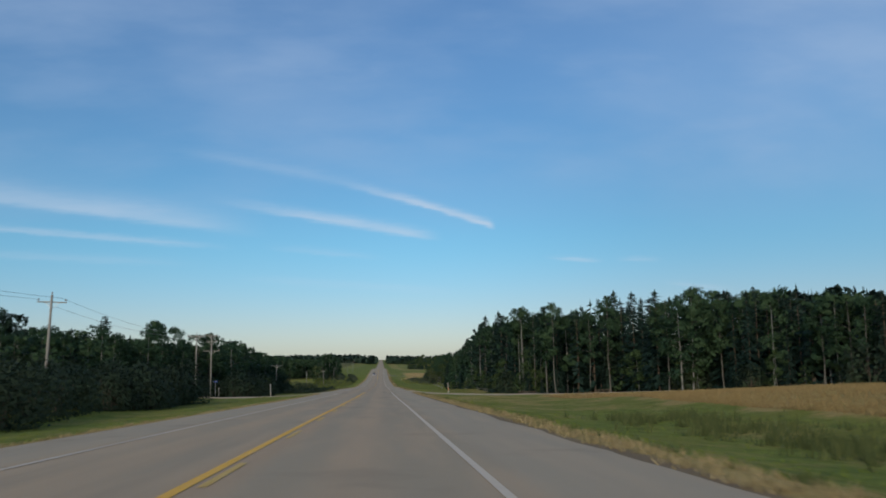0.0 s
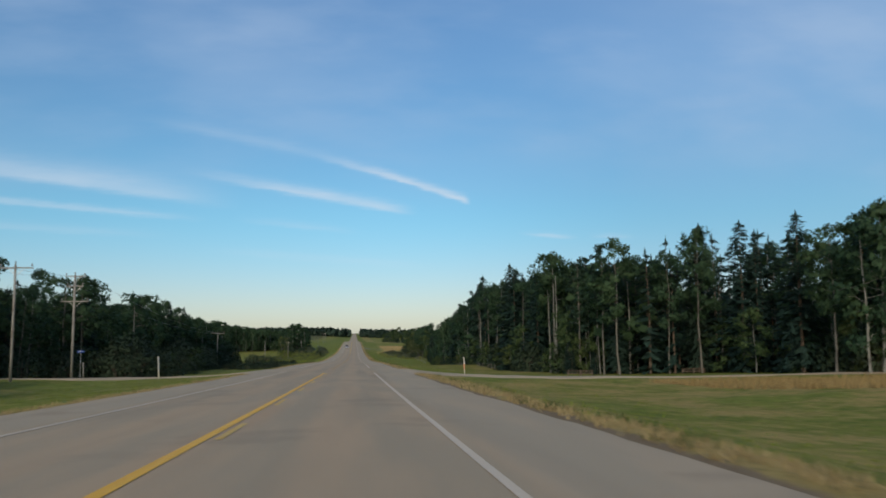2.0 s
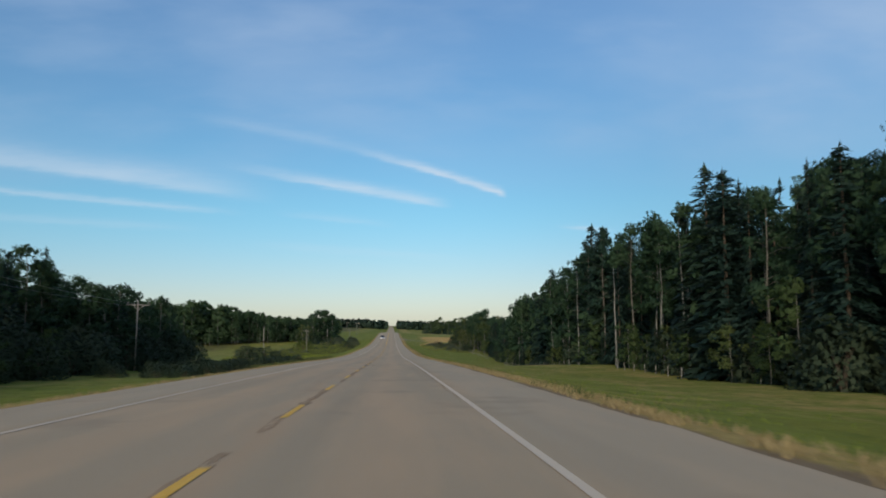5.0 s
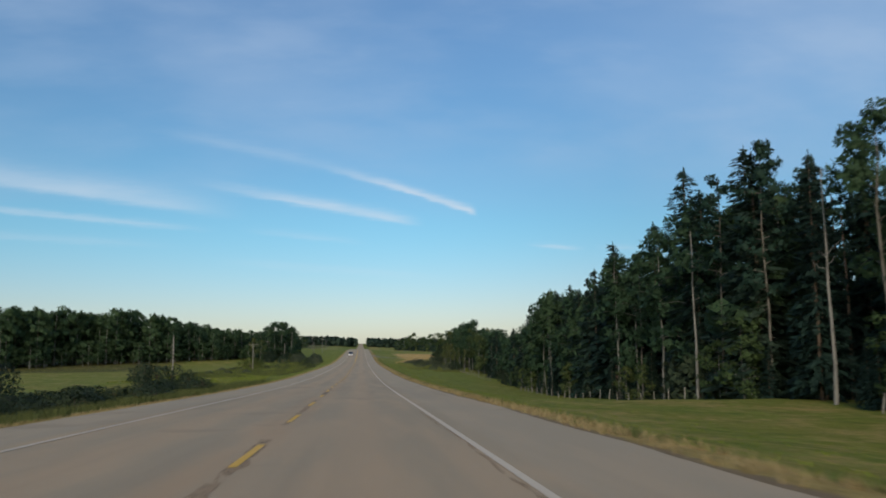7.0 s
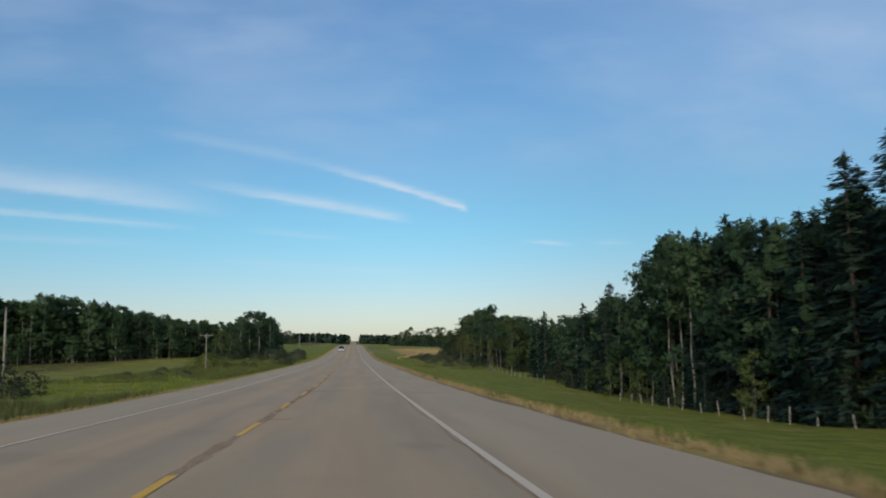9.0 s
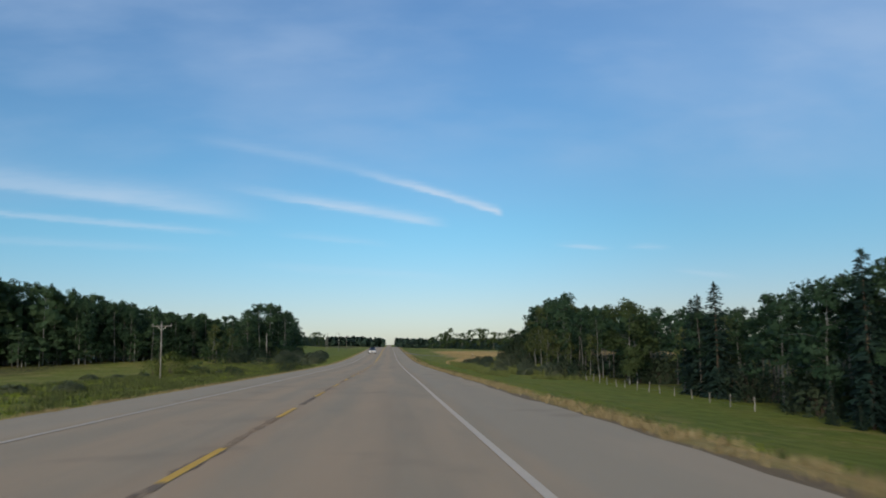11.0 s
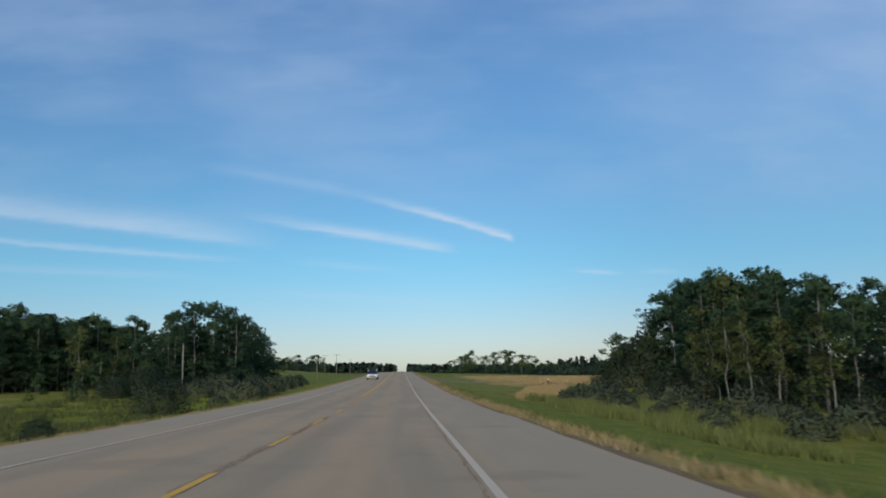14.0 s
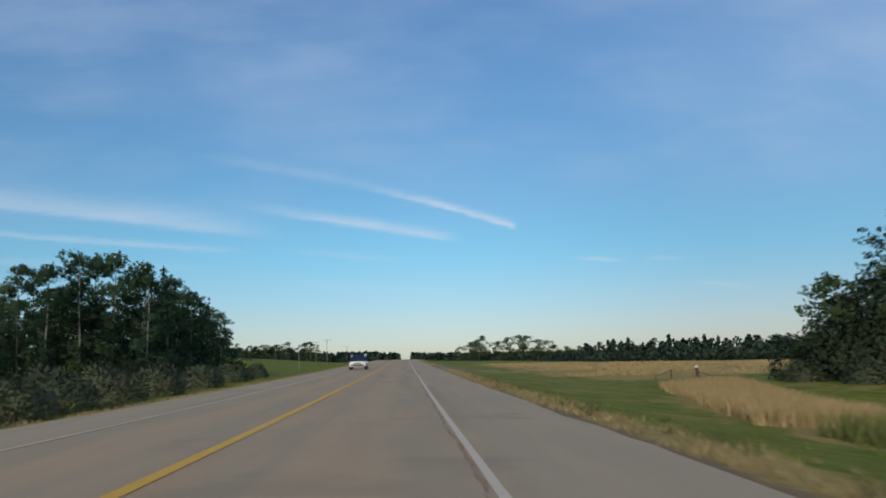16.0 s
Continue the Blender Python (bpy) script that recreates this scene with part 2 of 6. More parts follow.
M_BARK_PALE = bark("pale_aspen_bark", (0.215, 0.222, 0.200), (0.075, 0.075, 0.066), 2.2)
M_BARK_DARK = bark("spruce_bark", (0.13, 0.10, 0.075), (0.05, 0.04, 0.032), 4.0)
M_SNAG = bark("bleached_dead_wood", (0.25, 0.252, 0.235), (0.12, 0.118, 0.108), 3.0)
M_BARK_GREY = bark("grey_pine_bark", (0.155, 0.150, 0.130), (0.065, 0.060, 0.052), 3.0)
M_POLE = bark("weathered_pole_wood", (0.29, 0.283, 0.258), (0.18, 0.155, 0.13), 3.0)
M_POST = bark("fence_post_wood", (0.30, 0.295, 0.27), (0.17, 0.16, 0.14), 5.0)


def plain(name, color, rough=0.6, metal=0.0, wear=0.25, scale=6.0):
    k = Mat(name)
    c = k.mix(k.math("MULTIPLY", k.step(k.noise(scale, 4), 0.4, 0.7), wear), color, tuple(v * 0.55 for v in color))
    return k.done(c, rough, metal=metal)


M_INSULATOR = plain("glazed_insulator", (0.22, 0.20, 0.19), 0.25)
M_WIRE = plain("dull_aluminium_wire", (0.20, 0.20, 0.20), 0.5, 0.6)
M_STEEL = plain("galvanised_steel", (0.45, 0.46, 0.46), 0.45, 0.8)
M_CARWHITE = plain("white_car_paint", (0.80, 0.80, 0.80), 0.25, 0.0, 0.06)
M_TYRE = plain("tyre_rubber", (0.022, 0.022, 0.023), 0.85)
M_TRIM = plain("dark_plastic_trim", (0.03, 0.03, 0.032), 0.6)
M_RED = plain("red_lamp_lens", (0.45, 0.03, 0.02), 0.3)
M_LAMP = plain("clear_lamp_lens", (0.75, 0.75, 0.72), 0.15)
M_RIM = plain("alloy_rim", (0.5, 0.5, 0.5), 0.35, 0.9)
# dark glass with the blue of a sky reflection painted into its colour
M_SKY_GLASS = plain("sky_tinted_car_glass", (0.018, 0.032, 0.062), 0.06, 0.0, 0.05)
M_ORANGE = plain("faded_orange_sleeve", (0.58, 0.30, 0.18), 0.6, 0.0, 0.4)
M_BLUE = plain("blue_sign_face", (0.025, 0.075, 0.30), 0.4, 0.0, 0.2)
M_MARKER = plain("scuffed_white_marker", (0.62, 0.58, 0.50), 0.7, 0.0, 0.5)


def ground_material():
    k = Mat("roadside_grass")
    x, y, z = k.xyz()
    edge = k.math("SUBTRACT", k.math("ABSOLUTE", k.math("ADD", x, 1.7)), 6.05)   # distance out from the pavement
    wob = k.math("ADD", k.math("MULTIPLY", k.math("SUBTRACT", k.noise(0.55, 4, (1, 0.5, 1)), 0.5), 1.7), k.math("MULTIPLY", k.math("SUBTRACT", k.noise(3.5, 4), 0.5), 0.8))
    dry = k.attr("dry")
    dry = k.math("ADD", dry, k.math("MULTIPLY", k.math("SUBTRACT", k.noise(0.22, 4), 0.5), 0.9))
    dry = k.math("ADD", dry, k.math("MULTIPLY", k.math("SUBTRACT", k.noise(1.6, 5, (1, 0.7, 1)), 0.5), 0.7))
    dry = k.math("ADD", dry, k.math("MULTIPLY", k.math("SUBTRACT", 1, k.step(k.math("ADD", edge, wob), 0.5, 1.7)), 0.6))
    g = k.mix(k.step(k.noise(0.9, 6, (1, 0.8, 1)), 0.3, 0.7), (0.114, 0.149, 0.021), (0.202, 0.231, 0.041))
    # mower streaks and browned-off patches
    g = k.mix(k.math("MULTIPLY", k.step(k.noise(0.9, 4, (1.0, 0.12, 1), off=(5, 0, 0)), 0.45, 0.66), 0.14), g, (0.200, 0.190, 0.036))
    g = k.mix(k.math("MULTIPLY", k.step(k.noise(0.16, 5, (1.0, 0.6, 1), off=(1, 8, 0)), 0.44, 0.64), 0.50), g, (0.205, 0.190, 0.036))
    g = k.mix(k.math("MULTIPLY", k.step(k.noise(0.6, 6, (1.0, 0.6, 1), off=(4, 4, 0)), 0.50, 0.70), 0.45), g, (0.052, 0.100, 0.012))
    g = k.mix(k.math("MULTIPLY", k.step(k.noise(4.5, 5, off=(2, 4, 0)), 0.48, 0.68), 0.40), g, (0.225, 0.252, 0.050))
    s = k.mix(k.noise(2.2, 5), (0.25, 0.180, 0.060), (0.46, 0.355, 0.130))
    c = k.mix(k.step(dry, 0.30, 0.72), g, s)
    c = k.mix(k.math("MULTIPLY", k.step(k.noise(7, 5), 0.46, 0.70), 0.40), c, (0.066, 0.084, 0.014))
    dirt = k.math("SUBTRACT", 1, k.step(k.math("ADD", edge, k.math("MULTIPLY", wob, 0.55)), 0.22, 0.50))
    c = k.mix(k.math("MULTIPLY", dirt, 0.85), c, k.mix(k.noise(18, 4), (0.120, 0.085, 0.058), (0.270, 0.205, 0.145)))
    # bare soil and the shade under the woods, both painted dark into the grass colour
    soil_shade = k.attr("soil_shade")
    c = k.mix(k.math("MULTIPLY", soil_shade, k.step(k.noise(1.2, 5), 0.3, 0.6)), c, (0.045, 0.040, 0.026))
    return k.done(c, 0.95, k.noise(9, 6), 0.7, 0.08, spec=0.1)


def asphalt_material():
    k = Mat("worn_grey_asphalt")
    x, y, z = k.xyz()
    c = k.mix(k.noise(140, 2), (0.293, 0.235, 0.160), (0.493, 0.398, 0.272))
    c = k.mix(k.math("MULTIPLY", k.step(k.noise(1.1, 5, (1.0, 0.12, 1)), 0.40, 0.66), 0.6), c, (0.498, 0.363, 0.230))
    c = k.mix(k.math("MULTIPLY", k.step(k.noise(0.5, 4, (1.6, 0.06, 1), off=(3, 0, 0)), 0.5, 0.72), 0.5), c, (0.302, 0.246, 0.172))
    # brownish mid-lane strip and darker wheel paths
    lane = k.math("ABSOLUTE", k.math("SUBTRACT", k.math("ABSOLUTE", k.math("ADD", x, 1.85)), 1.85))
    c = k.mix(k.math("MULTIPLY", k.math("SUBTRACT", 1, k.step(lane, 0.15, 0.75)), 0.45), c, (0.493, 0.354, 0.222))
    wheel = k.math("ABSOLUTE", k.math("SUBTRACT", lane, 0.95))
    c = k.mix(k.math("MULTIPLY", k.math("SUBTRACT", 1, k.step(wheel, 0.1, 0.45)), 0.22), c, (0.358, 0.295, 0.206))
    # rusty tracking along the centre joint, shoulder greyer, patches
    c = k.mix(k.math("MULTIPLY", k.math("SUBTRACT", 1, k.step(k.math("ABSOLUTE", k.math("ADD", x, 1.8)), 0.1, 0.7)), k.math("MULTIPLY", k.step(k.noise(0.8, 4, (1, 0.15, 1), off=(6, 1, 0)), 0.3, 0.6), 0.5)), c, (0.482, 0.319, 0.185))
    c = k.mix(k.math("MULTIPLY", k.step(k.math("ABSOLUTE", k.math("ADD", x, 1.85)), 3.8, 4.3), 0.45), c, (0.420, 0.358, 0.262))
    c = k.mix(k.math("MULTIPLY", k.step(k.noise(0.35, 5, off=(9, 2, 0)), 0.58, 0.70), 0.4), c, (0.286, 0.233, 0.166))
    return k.done(c, 0.85, k.noise(90, 3), 0.35, 0.012, spec=0.2)


def paint_material(name, color, worn):
    k = Mat(name)
    c = k.mix(k.noise(6, 4), color, tuple(v * 0.8 for v in color))
    c = k.mix(k.math("MULTIPLY", k.step(k.noise(9, 6, (1, 0.3, 1)), 0.50, 0.50), worn), c, (0.33, 0.29, 0.23))
    return k.done(c, 0.6)


def ragged_material(name, color, cover):
    """Sealant and ravelled joints: worn through to the asphalt in ragged gaps."""
    k = Mat(name)
    c = k.mix(k.noise(30, 3), tuple(v * 0.72 for v in color), tuple(v * 1.12 for v in color))
    m = k.done(c, 0.88)
    wear = k.math("ADD", k.math("MULTIPLY", k.noise(2.6, 5, (1.0, 0.45, 1), 0.65), 0.6), k.math("MULTIPLY", k.noise(17, 3, (1.0, 0.6, 1)), 0.4))
    hole = k.n.new("ShaderNodeBsdfTransparent")
    cut = k.n.new("ShaderNodeMixShader")
    k.l.new(k.step(wear, cover - 0.05, cover + 0.03), cut.inputs[0])
    k.l.new(k.bsdf.outputs[0], cut.inputs[1])
    k.l.new(hole.outputs[0], cut.inputs[2])
    k.l.new(cut.outputs[0], k.n["Material Output"].inputs[0])
    return m


def gravel_material():
    k = Mat("pale_gravel")
    c = k.mix(k.noise(25, 4), (0.15, 0.135, 0.115), (0.29, 0.265, 0.225))
    c = k.mix(k.math("MULTIPLY", k.step(k.noise(0.5, 4), 0.4, 0.7), 0.4), c, (0.19, 0.17, 0.14))
    return k.done(c, 0.95, k.noise(30, 4), 0.6, 0.03, spec=0.1)


def blade_material(name, a, b):
    k = Mat(name)
    c = k.mix(k.island(), a, b)
    return k.done(k.mix(k.math("MULTIPLY", k.noise(0.3, 3), 0.5), c, a), 0.85, spec=0.15)


M_GROUND, M_ASPHALT, M_GRAVEL = ground_material(), asphalt_material(), gravel_material()
M_WHITE = paint_material("white_line_paint", (0.70, 0.585, 0.44), 0.40)
M_YELLOW = paint_material("yellow_line_paint", (0.86, 0.47, 0.02), 0.25)
M_FADED = paint_material("faded_yellow_paint", (0.66, 0.42, 0.08), 0.8)
M_WORN = paint_material("worn_yellow_paint", (0.78, 0.45, 0.03), 0.55)
M_SEAL = ragged_material("dark_crack_sealant", (0.245, 0.180, 0.118), 0.60)
M_JOINT = ragged_material("ravelled_brown_joint", (0.370, 0.262, 0.160), 0.52)
M_WEED = blade_material("dark_weed_blades", (0.048, 0.068, 0.024), (0.125, 0.140, 0.050))
M_HAY = blade_material("golden_hay_blades", (0.190, 0.138, 0.060), (0.350, 0.265, 0.120))
M_PALEHAY = blade_material("pale_hay_blades", (0.270, 0.205, 0.100), (0.470, 0.375, 0.200))
M_STRAW = blade_material("dry_straw_blades", (0.210, 0.165, 0.085), (0.37, 0.310, 0.165))
M_GREEN = blade_material("green_grass_blades", (0.104, 0.144, 0.018), (0.184, 0.226, 0.034))
M_REED = blade_material("reed_blades", (0.080, 0.110, 0.030), (0.205, 0.220, 0.080))
# leaf tones slightly paler and bluer: aerial haze put into the colour
M_HAZY_WOODS = leaf_material("distant_woods", (0.020, 0.043, 0.035), (0.048, 0.086, 0.064), (0.058, 0.088, 0.052), 0.1, 1.6, 0.75)

# ------------------------------------------------------------------ the lie of the land
ROAD_Y = (-400, -60, 60, 140, 220, 300, 380, 460, 540, 640, 690, 800, 1100, 1400, 1800, 3200, 3600, 5000)
ROAD_S = (-0.005, -0.030, -0.0323, -0.0258, -0.0339, -0.0146, -0.0126, 0.0048, 0.0085, 0.0080, 0.0, -0.012, -0.012, 0.0, 0.004, 0.004, 0.0, 0.0)
_ys = np.arange(-400.0, 5001.0, 1.0)
_sl = np.interp(_ys, ROAD_Y, ROAD_S)
_zs = np.concatenate([[0.0], np.cumsum((_sl[1:] + _sl[:-1]) / 2)])
_zs -= np.interp(0.0, _ys, _zs)
EDGE_L, EDGE_R, MID = -7.75, 4.35, -1.85     # pavement edges and the centre line


def road_z(y):
    return np.interp(y, _ys, _zs)


# cross sections: distance out from the pavement edge and height over the road
RIGHT = [
    (60, (0, 1, 6, 12, 17, 26, 45, 80, 250), (0, -0.06, -1.0, -1.4, -1.1, 0.1, 0.4, 0.7, 1.2)),
    (100, (0, 1, 6, 12, 17, 26, 45, 80, 250), (0, -0.06, -0.9, -1.1, -1.1, -0.9, -0.5, 0.0, 0.8)),
    (116, (0, 1, 3, 8, 14, 26, 45, 80, 250), (0, -0.04, -0.25, -0.55, -0.7, -0.8, -0.8, -0.6, 0)),
    (145, (0, 1.2, 6, 12, 20, 27, 45, 80, 250), (0, -0.15, -0.9, -1.3, -1.5, -1.5, -1.4, -1.3, -1)),
    (200, (0, 1.2, 6, 12, 20, 27, 45, 80, 250), (0, -0.15, -1.0, -1.5, -1.8, -2.1, -2.2, -2, -1)),
    (237, (0, 1.2, 6, 12, 20, 27, 45, 80, 250), (0, -0.15, -0.9, -1.1, -1.0, -1.1, -1.3, -1.4, -1)),
    (250, (0, 1.2, 6, 12, 20, 27, 45, 80, 250), (0, -0.15, -1.1, -1.6, -1.65, -1.8, -2.0, -2.0, -1)),
    (262, (0, 1.2, 6, 12, 20, 27, 45, 80, 250), (0, -0.15, -1.2, -2.0, -2.2, -2.5, -2.6, -2.4, -1)),
    (277, (0, 1.2, 6, 12, 20, 27, 45, 80, 250), (0, -0.15, -1.3, -2.3, -2.7, -3.0, -3.2, -3.0, -1)),
    (292, (0, 1.2, 6, 12, 20, 27, 45, 80, 250), (0, -0.15, -1.4, -2.5, -3.3, -3.8, -4.0, -3.6, -1)),
    (330, (0, 1.2, 6, 12, 20, 27, 45, 80, 250), (0, -0.15, -1.4, -2.5, -3.4, -4.1, -4.2, -3.6, -1)),
    (365, (0, 1.2, 6, 12, 20, 27, 45, 80, 250), (0, -0.15, -1.3, -2.2, -2.7, -3.2, -3.3, -3.0, -1)),
    (400, (0, 1.2, 6, 12, 20, 27, 45, 80, 250), (0, -0.15, -1.2, -2.0, -2.5, -2.9, -3.0, -2.6, -1)),
    (430, (0, 1.2, 6, 12, 20, 27, 45, 80, 250), (0, -0.12, -1.0, -1.5, -1.7, -1.7, -1.6, -1.5, -1)),
    (470, (0, 1.2, 5, 10, 20, 27, 45, 80, 250), (0, -0.10, -0.7, -1.0, -0.9, -0.8, -0.6, -0.5, 0)),
    (700, (0, 1.2, 5, 10, 20, 27, 45, 80, 250), (0, -0.10, -0.6, -0.9, -1.1, -1.3, -2.2, -3.5, -4.5)),
]
LEFT = [
    (60, (0, 1, 5, 10, 16, 25, 45, 80, 250), (0, -0.08, -0.6, -0.7, -0.4, 0.1, 0.3, 0.5, 1)),
    (118, (0, 1, 5, 10, 16, 25, 45, 80, 250), (0, -0.05, -0.3, -0.4, -0.4, -0.2, 0, 0.2, 0.5)),
    (150, (0, 1, 5, 10, 16, 25, 45, 80, 250), (0, -0.10, -0.8, -1.0, -1.0, -0.8, -0.6, -0.5, 0)),
    (430, (0, 1, 5, 10, 16, 25, 45, 80, 250), (0, -0.10, -0.9, -1.3, -1.3, -1.3, -1.5, -1.6, -1)),
    (500, (0, 1, 5, 10, 16, 25, 45, 80, 250), (0, -0.10, -0.8, -0.9, -0.8, -0.6, -0.2, 0.4, 2)),
    (620, (0, 1, 5, 10, 16, 25, 45, 80, 250), (0, -0.10, -0.9, -1.5, -2.0, -1.5, 1.5, 4.5, 6)),
    (800, (0, 1, 5, 10, 16, 25, 45, 80, 250), (0, -0.10, -0.6, -0.6, -0.3, 0.3, 2.0, 4.0, 5)),
]


def side_height(x, y):
    """Height of the ground over the road beside the pavement."""
    table, s = (RIGHT, x - EDGE_R) if x > MID else (LEFT, EDGE_L - x)
    if s <= 0:
        return -0.06
    stations = [row[0] for row in table]
    vals = [float(np.interp(s, row[1], row[2])) for row in table]
    return float(np.interp(y, stations, vals))


def ground_z(x, y):
    h = side_height(x, y)
    s = max(x - EDGE_R, EDGE_L - x)
    if s > 2:
        fade = min(1.0, (s - 2) / 6)
        h += fade * (0.14 * noise.noise(Vector((x * 0.13, y * 0.13, 0))) + 0.05 * noise.noise(Vector((x * 0.5, y * 0.5, 3))))
        if s > 300:
            h += (s - 300) / 1000 * 3 * noise.noise(Vector((x * 0.0015, y * 0.0015, 7)))
    return float(road_z(y)) + h


def dryness(x, y):
    """How straw-coloured the grass is, 0 to 1."""
    if max(x - EDGE_R, EDGE_L - x) > 6:
        y += 7 * noise.noise(Vector((x * 0.05, y * 0.05, 4)))
        x += 1.5 * noise.noise(Vector((x * 0.12, y * 0.12, 6)))
    if x > MID:
        s = x - EDGE_R
        d = float(np.interp(s, (0, 0.5, 1.2, 2.6), (0.9, 0.8, 0.5, 0.19)))
        if 92 < y < 112:
            d = max(d, float(np.interp(s, (0, 3.0, 5.5), (0.8, 0.62, 0.2))))
        bank = float(np.interp(y, (40, 60, 75, 90, 100, 106), (19.5, 20.0, 22.0, 23.5, 19.0, 17.5)))
        if y < 106 and s > bank:
            d = 0.8
        elif y <= 60 and s > 2:
            d = max(d, 0.34)
        elif 60 < y < 110:
            d = max(d, float(np.interp(y, (60, 85, 110), (0.36, 0.50, 0.50))))
        elif 150 < y < 345 and s > 3:
            d = 0.42 if y < 240 else 0.32
        if 446 < y < 472 and 6.4 < s - (y - 446) * 0.2 < 10.4:
            d = 0.9
        if 448 < y < 600:
            d = max(d, 0.36)
        if y > 482 and s > 12:
            d = float(np.interp(y, (482, 497, 590, 610, 680, 720), (0.25, 0.85, 0.8, 0.35, 0.35, 0.55)))
    else:
        s = EDGE_L - x
        d = float(np.interp(s, (0, 0.5, 1.0, 2.0), (0.75, 0.6, 0.4, 0.15)))
        if y < 118:
            d = max(d, 0.34)
        elif s > 6:
            d = 0.30 if s < 14 else 0.38
        if y > 520 and s > 12:
            d = 0.1
    if y > 800 and s > 30:
        d = 0.4
    return d


def mesh_np(name, verts, faces, material, facing=None):
    """A mesh from points and faces; facing gives leaves the rounded shading of the clump that they sit in."""
    me = bpy.data.meshes.new(name)
    me.from_pydata(verts.tolist() if hasattr(verts, "tolist") else verts, [], faces.tolist() if hasattr(faces, "tolist") else faces)
    me.materials.append(material)
    if facing is not None:
        me.polygons.foreach_set("use_smooth", np.ones(len(me.polygons), bool))
        me.attributes.new("custom_normal", "FLOAT_VECTOR", "POINT").data.foreach_set("vector", np.repeat(facing, 4, axis=0).astype(np.float32).ravel())
    return me


def add_part(name, mesh, parent, label=""):
    ob = new(name, mesh)
    ob.parent = parent
    if label:
        tagged(ob, label=label)
    return ob


def part(name, bm, material, parent, label="", smooth=False):
    me = bpy.data.meshes.new(name)
    if smooth:
        for f in bm.faces:
            f.smooth = True
    bm.to_mesh(me)
    bm.free()
    me.materials.append(material)
    return add_part(name, me, parent, label)


def empty(name, m=None):
    ob = new(name)
    ob.empty_display_size = 0.3
    if m is not None:
        ob.matrix_basis = m
    return ob


def build_ground():
    ys = list(np.arange(-200, 20, 10)) + list(np.arange(20, 560, 3.0)) + list(np.arange(560, 900, 10)) + list(np.arange(900, 1500, 40)) + list(np.arange(1500, 4801, 150))
    rs = [0, 0.5, 1, 1.6, 2.4, 3.4, 4.5, 6, 7.5, 9, 10.5, 12, 14, 16, 18, 20, 22, 24, 26, 28, 31, 34, 38, 43, 50, 60, 75, 95, 130, 180, 250, 400, 700, 1200, 2000, 3200]
    xs = [EDGE_L - r for r in reversed(rs)] + [-4.8, MID, 1.2] + [EDGE_R + r for r in rs]
    verts, dry, soil_shade = [], [], []
    for y in ys:
        for x in xs:
            verts.append((x, y, ground_z(x, y)))
            dry.append(dryness(x, y))
            # painted tree shade and soil: the mask grows inwards from the wood edges
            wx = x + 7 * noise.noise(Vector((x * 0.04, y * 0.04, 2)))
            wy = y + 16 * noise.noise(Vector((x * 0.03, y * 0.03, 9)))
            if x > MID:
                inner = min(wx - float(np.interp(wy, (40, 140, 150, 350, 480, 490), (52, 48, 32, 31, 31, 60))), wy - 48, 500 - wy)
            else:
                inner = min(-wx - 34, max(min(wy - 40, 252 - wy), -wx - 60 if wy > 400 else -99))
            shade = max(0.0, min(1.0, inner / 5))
            soil_shade.append(0.85 * shade)
    w = len(xs)
    faces = [(j * w + i, j * w + i + 1, (j + 1) * w + i + 1, (j + 1) * w + i) for j in range(len(ys) - 1) for i in range(w - 1)]
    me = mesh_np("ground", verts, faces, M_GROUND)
    for name, vals in (("dry", dry), ("soil_shade", soil_shade)):
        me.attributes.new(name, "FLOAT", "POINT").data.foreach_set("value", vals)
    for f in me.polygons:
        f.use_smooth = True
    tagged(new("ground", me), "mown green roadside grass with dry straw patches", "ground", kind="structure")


def strip(name, xs, ys, lift, material, wob=None):
    """A ribbon on the road between two lines of x, following the profile."""
    verts, faces = [], []
    for j, y in enumerate(ys):
        for x in xs:
            dx = wob(y, x) if wob else 0.0
            crown = -0.02 * abs(x + dx - MID) / 6 * 2
            verts.append((x + dx, y, float(road_z(y)) + crown + lift))
    w = len(xs)
    faces = [(j * w + i, j * w + i + 1, (j + 1) * w + i + 1, (j + 1) * w + i) for j in range(len(ys) - 1) for i in range(w - 1)]
    return mesh_np(name, verts, faces, material)


def dash_x(y):
    return float(np.interp(y, (130, 188, 200, 214, 240, 262, 279, 330, 440), (-1.75, -1.55, -1.6, -1.72, -1.95, -1.86, -1.76, -1.9, -1.75)))


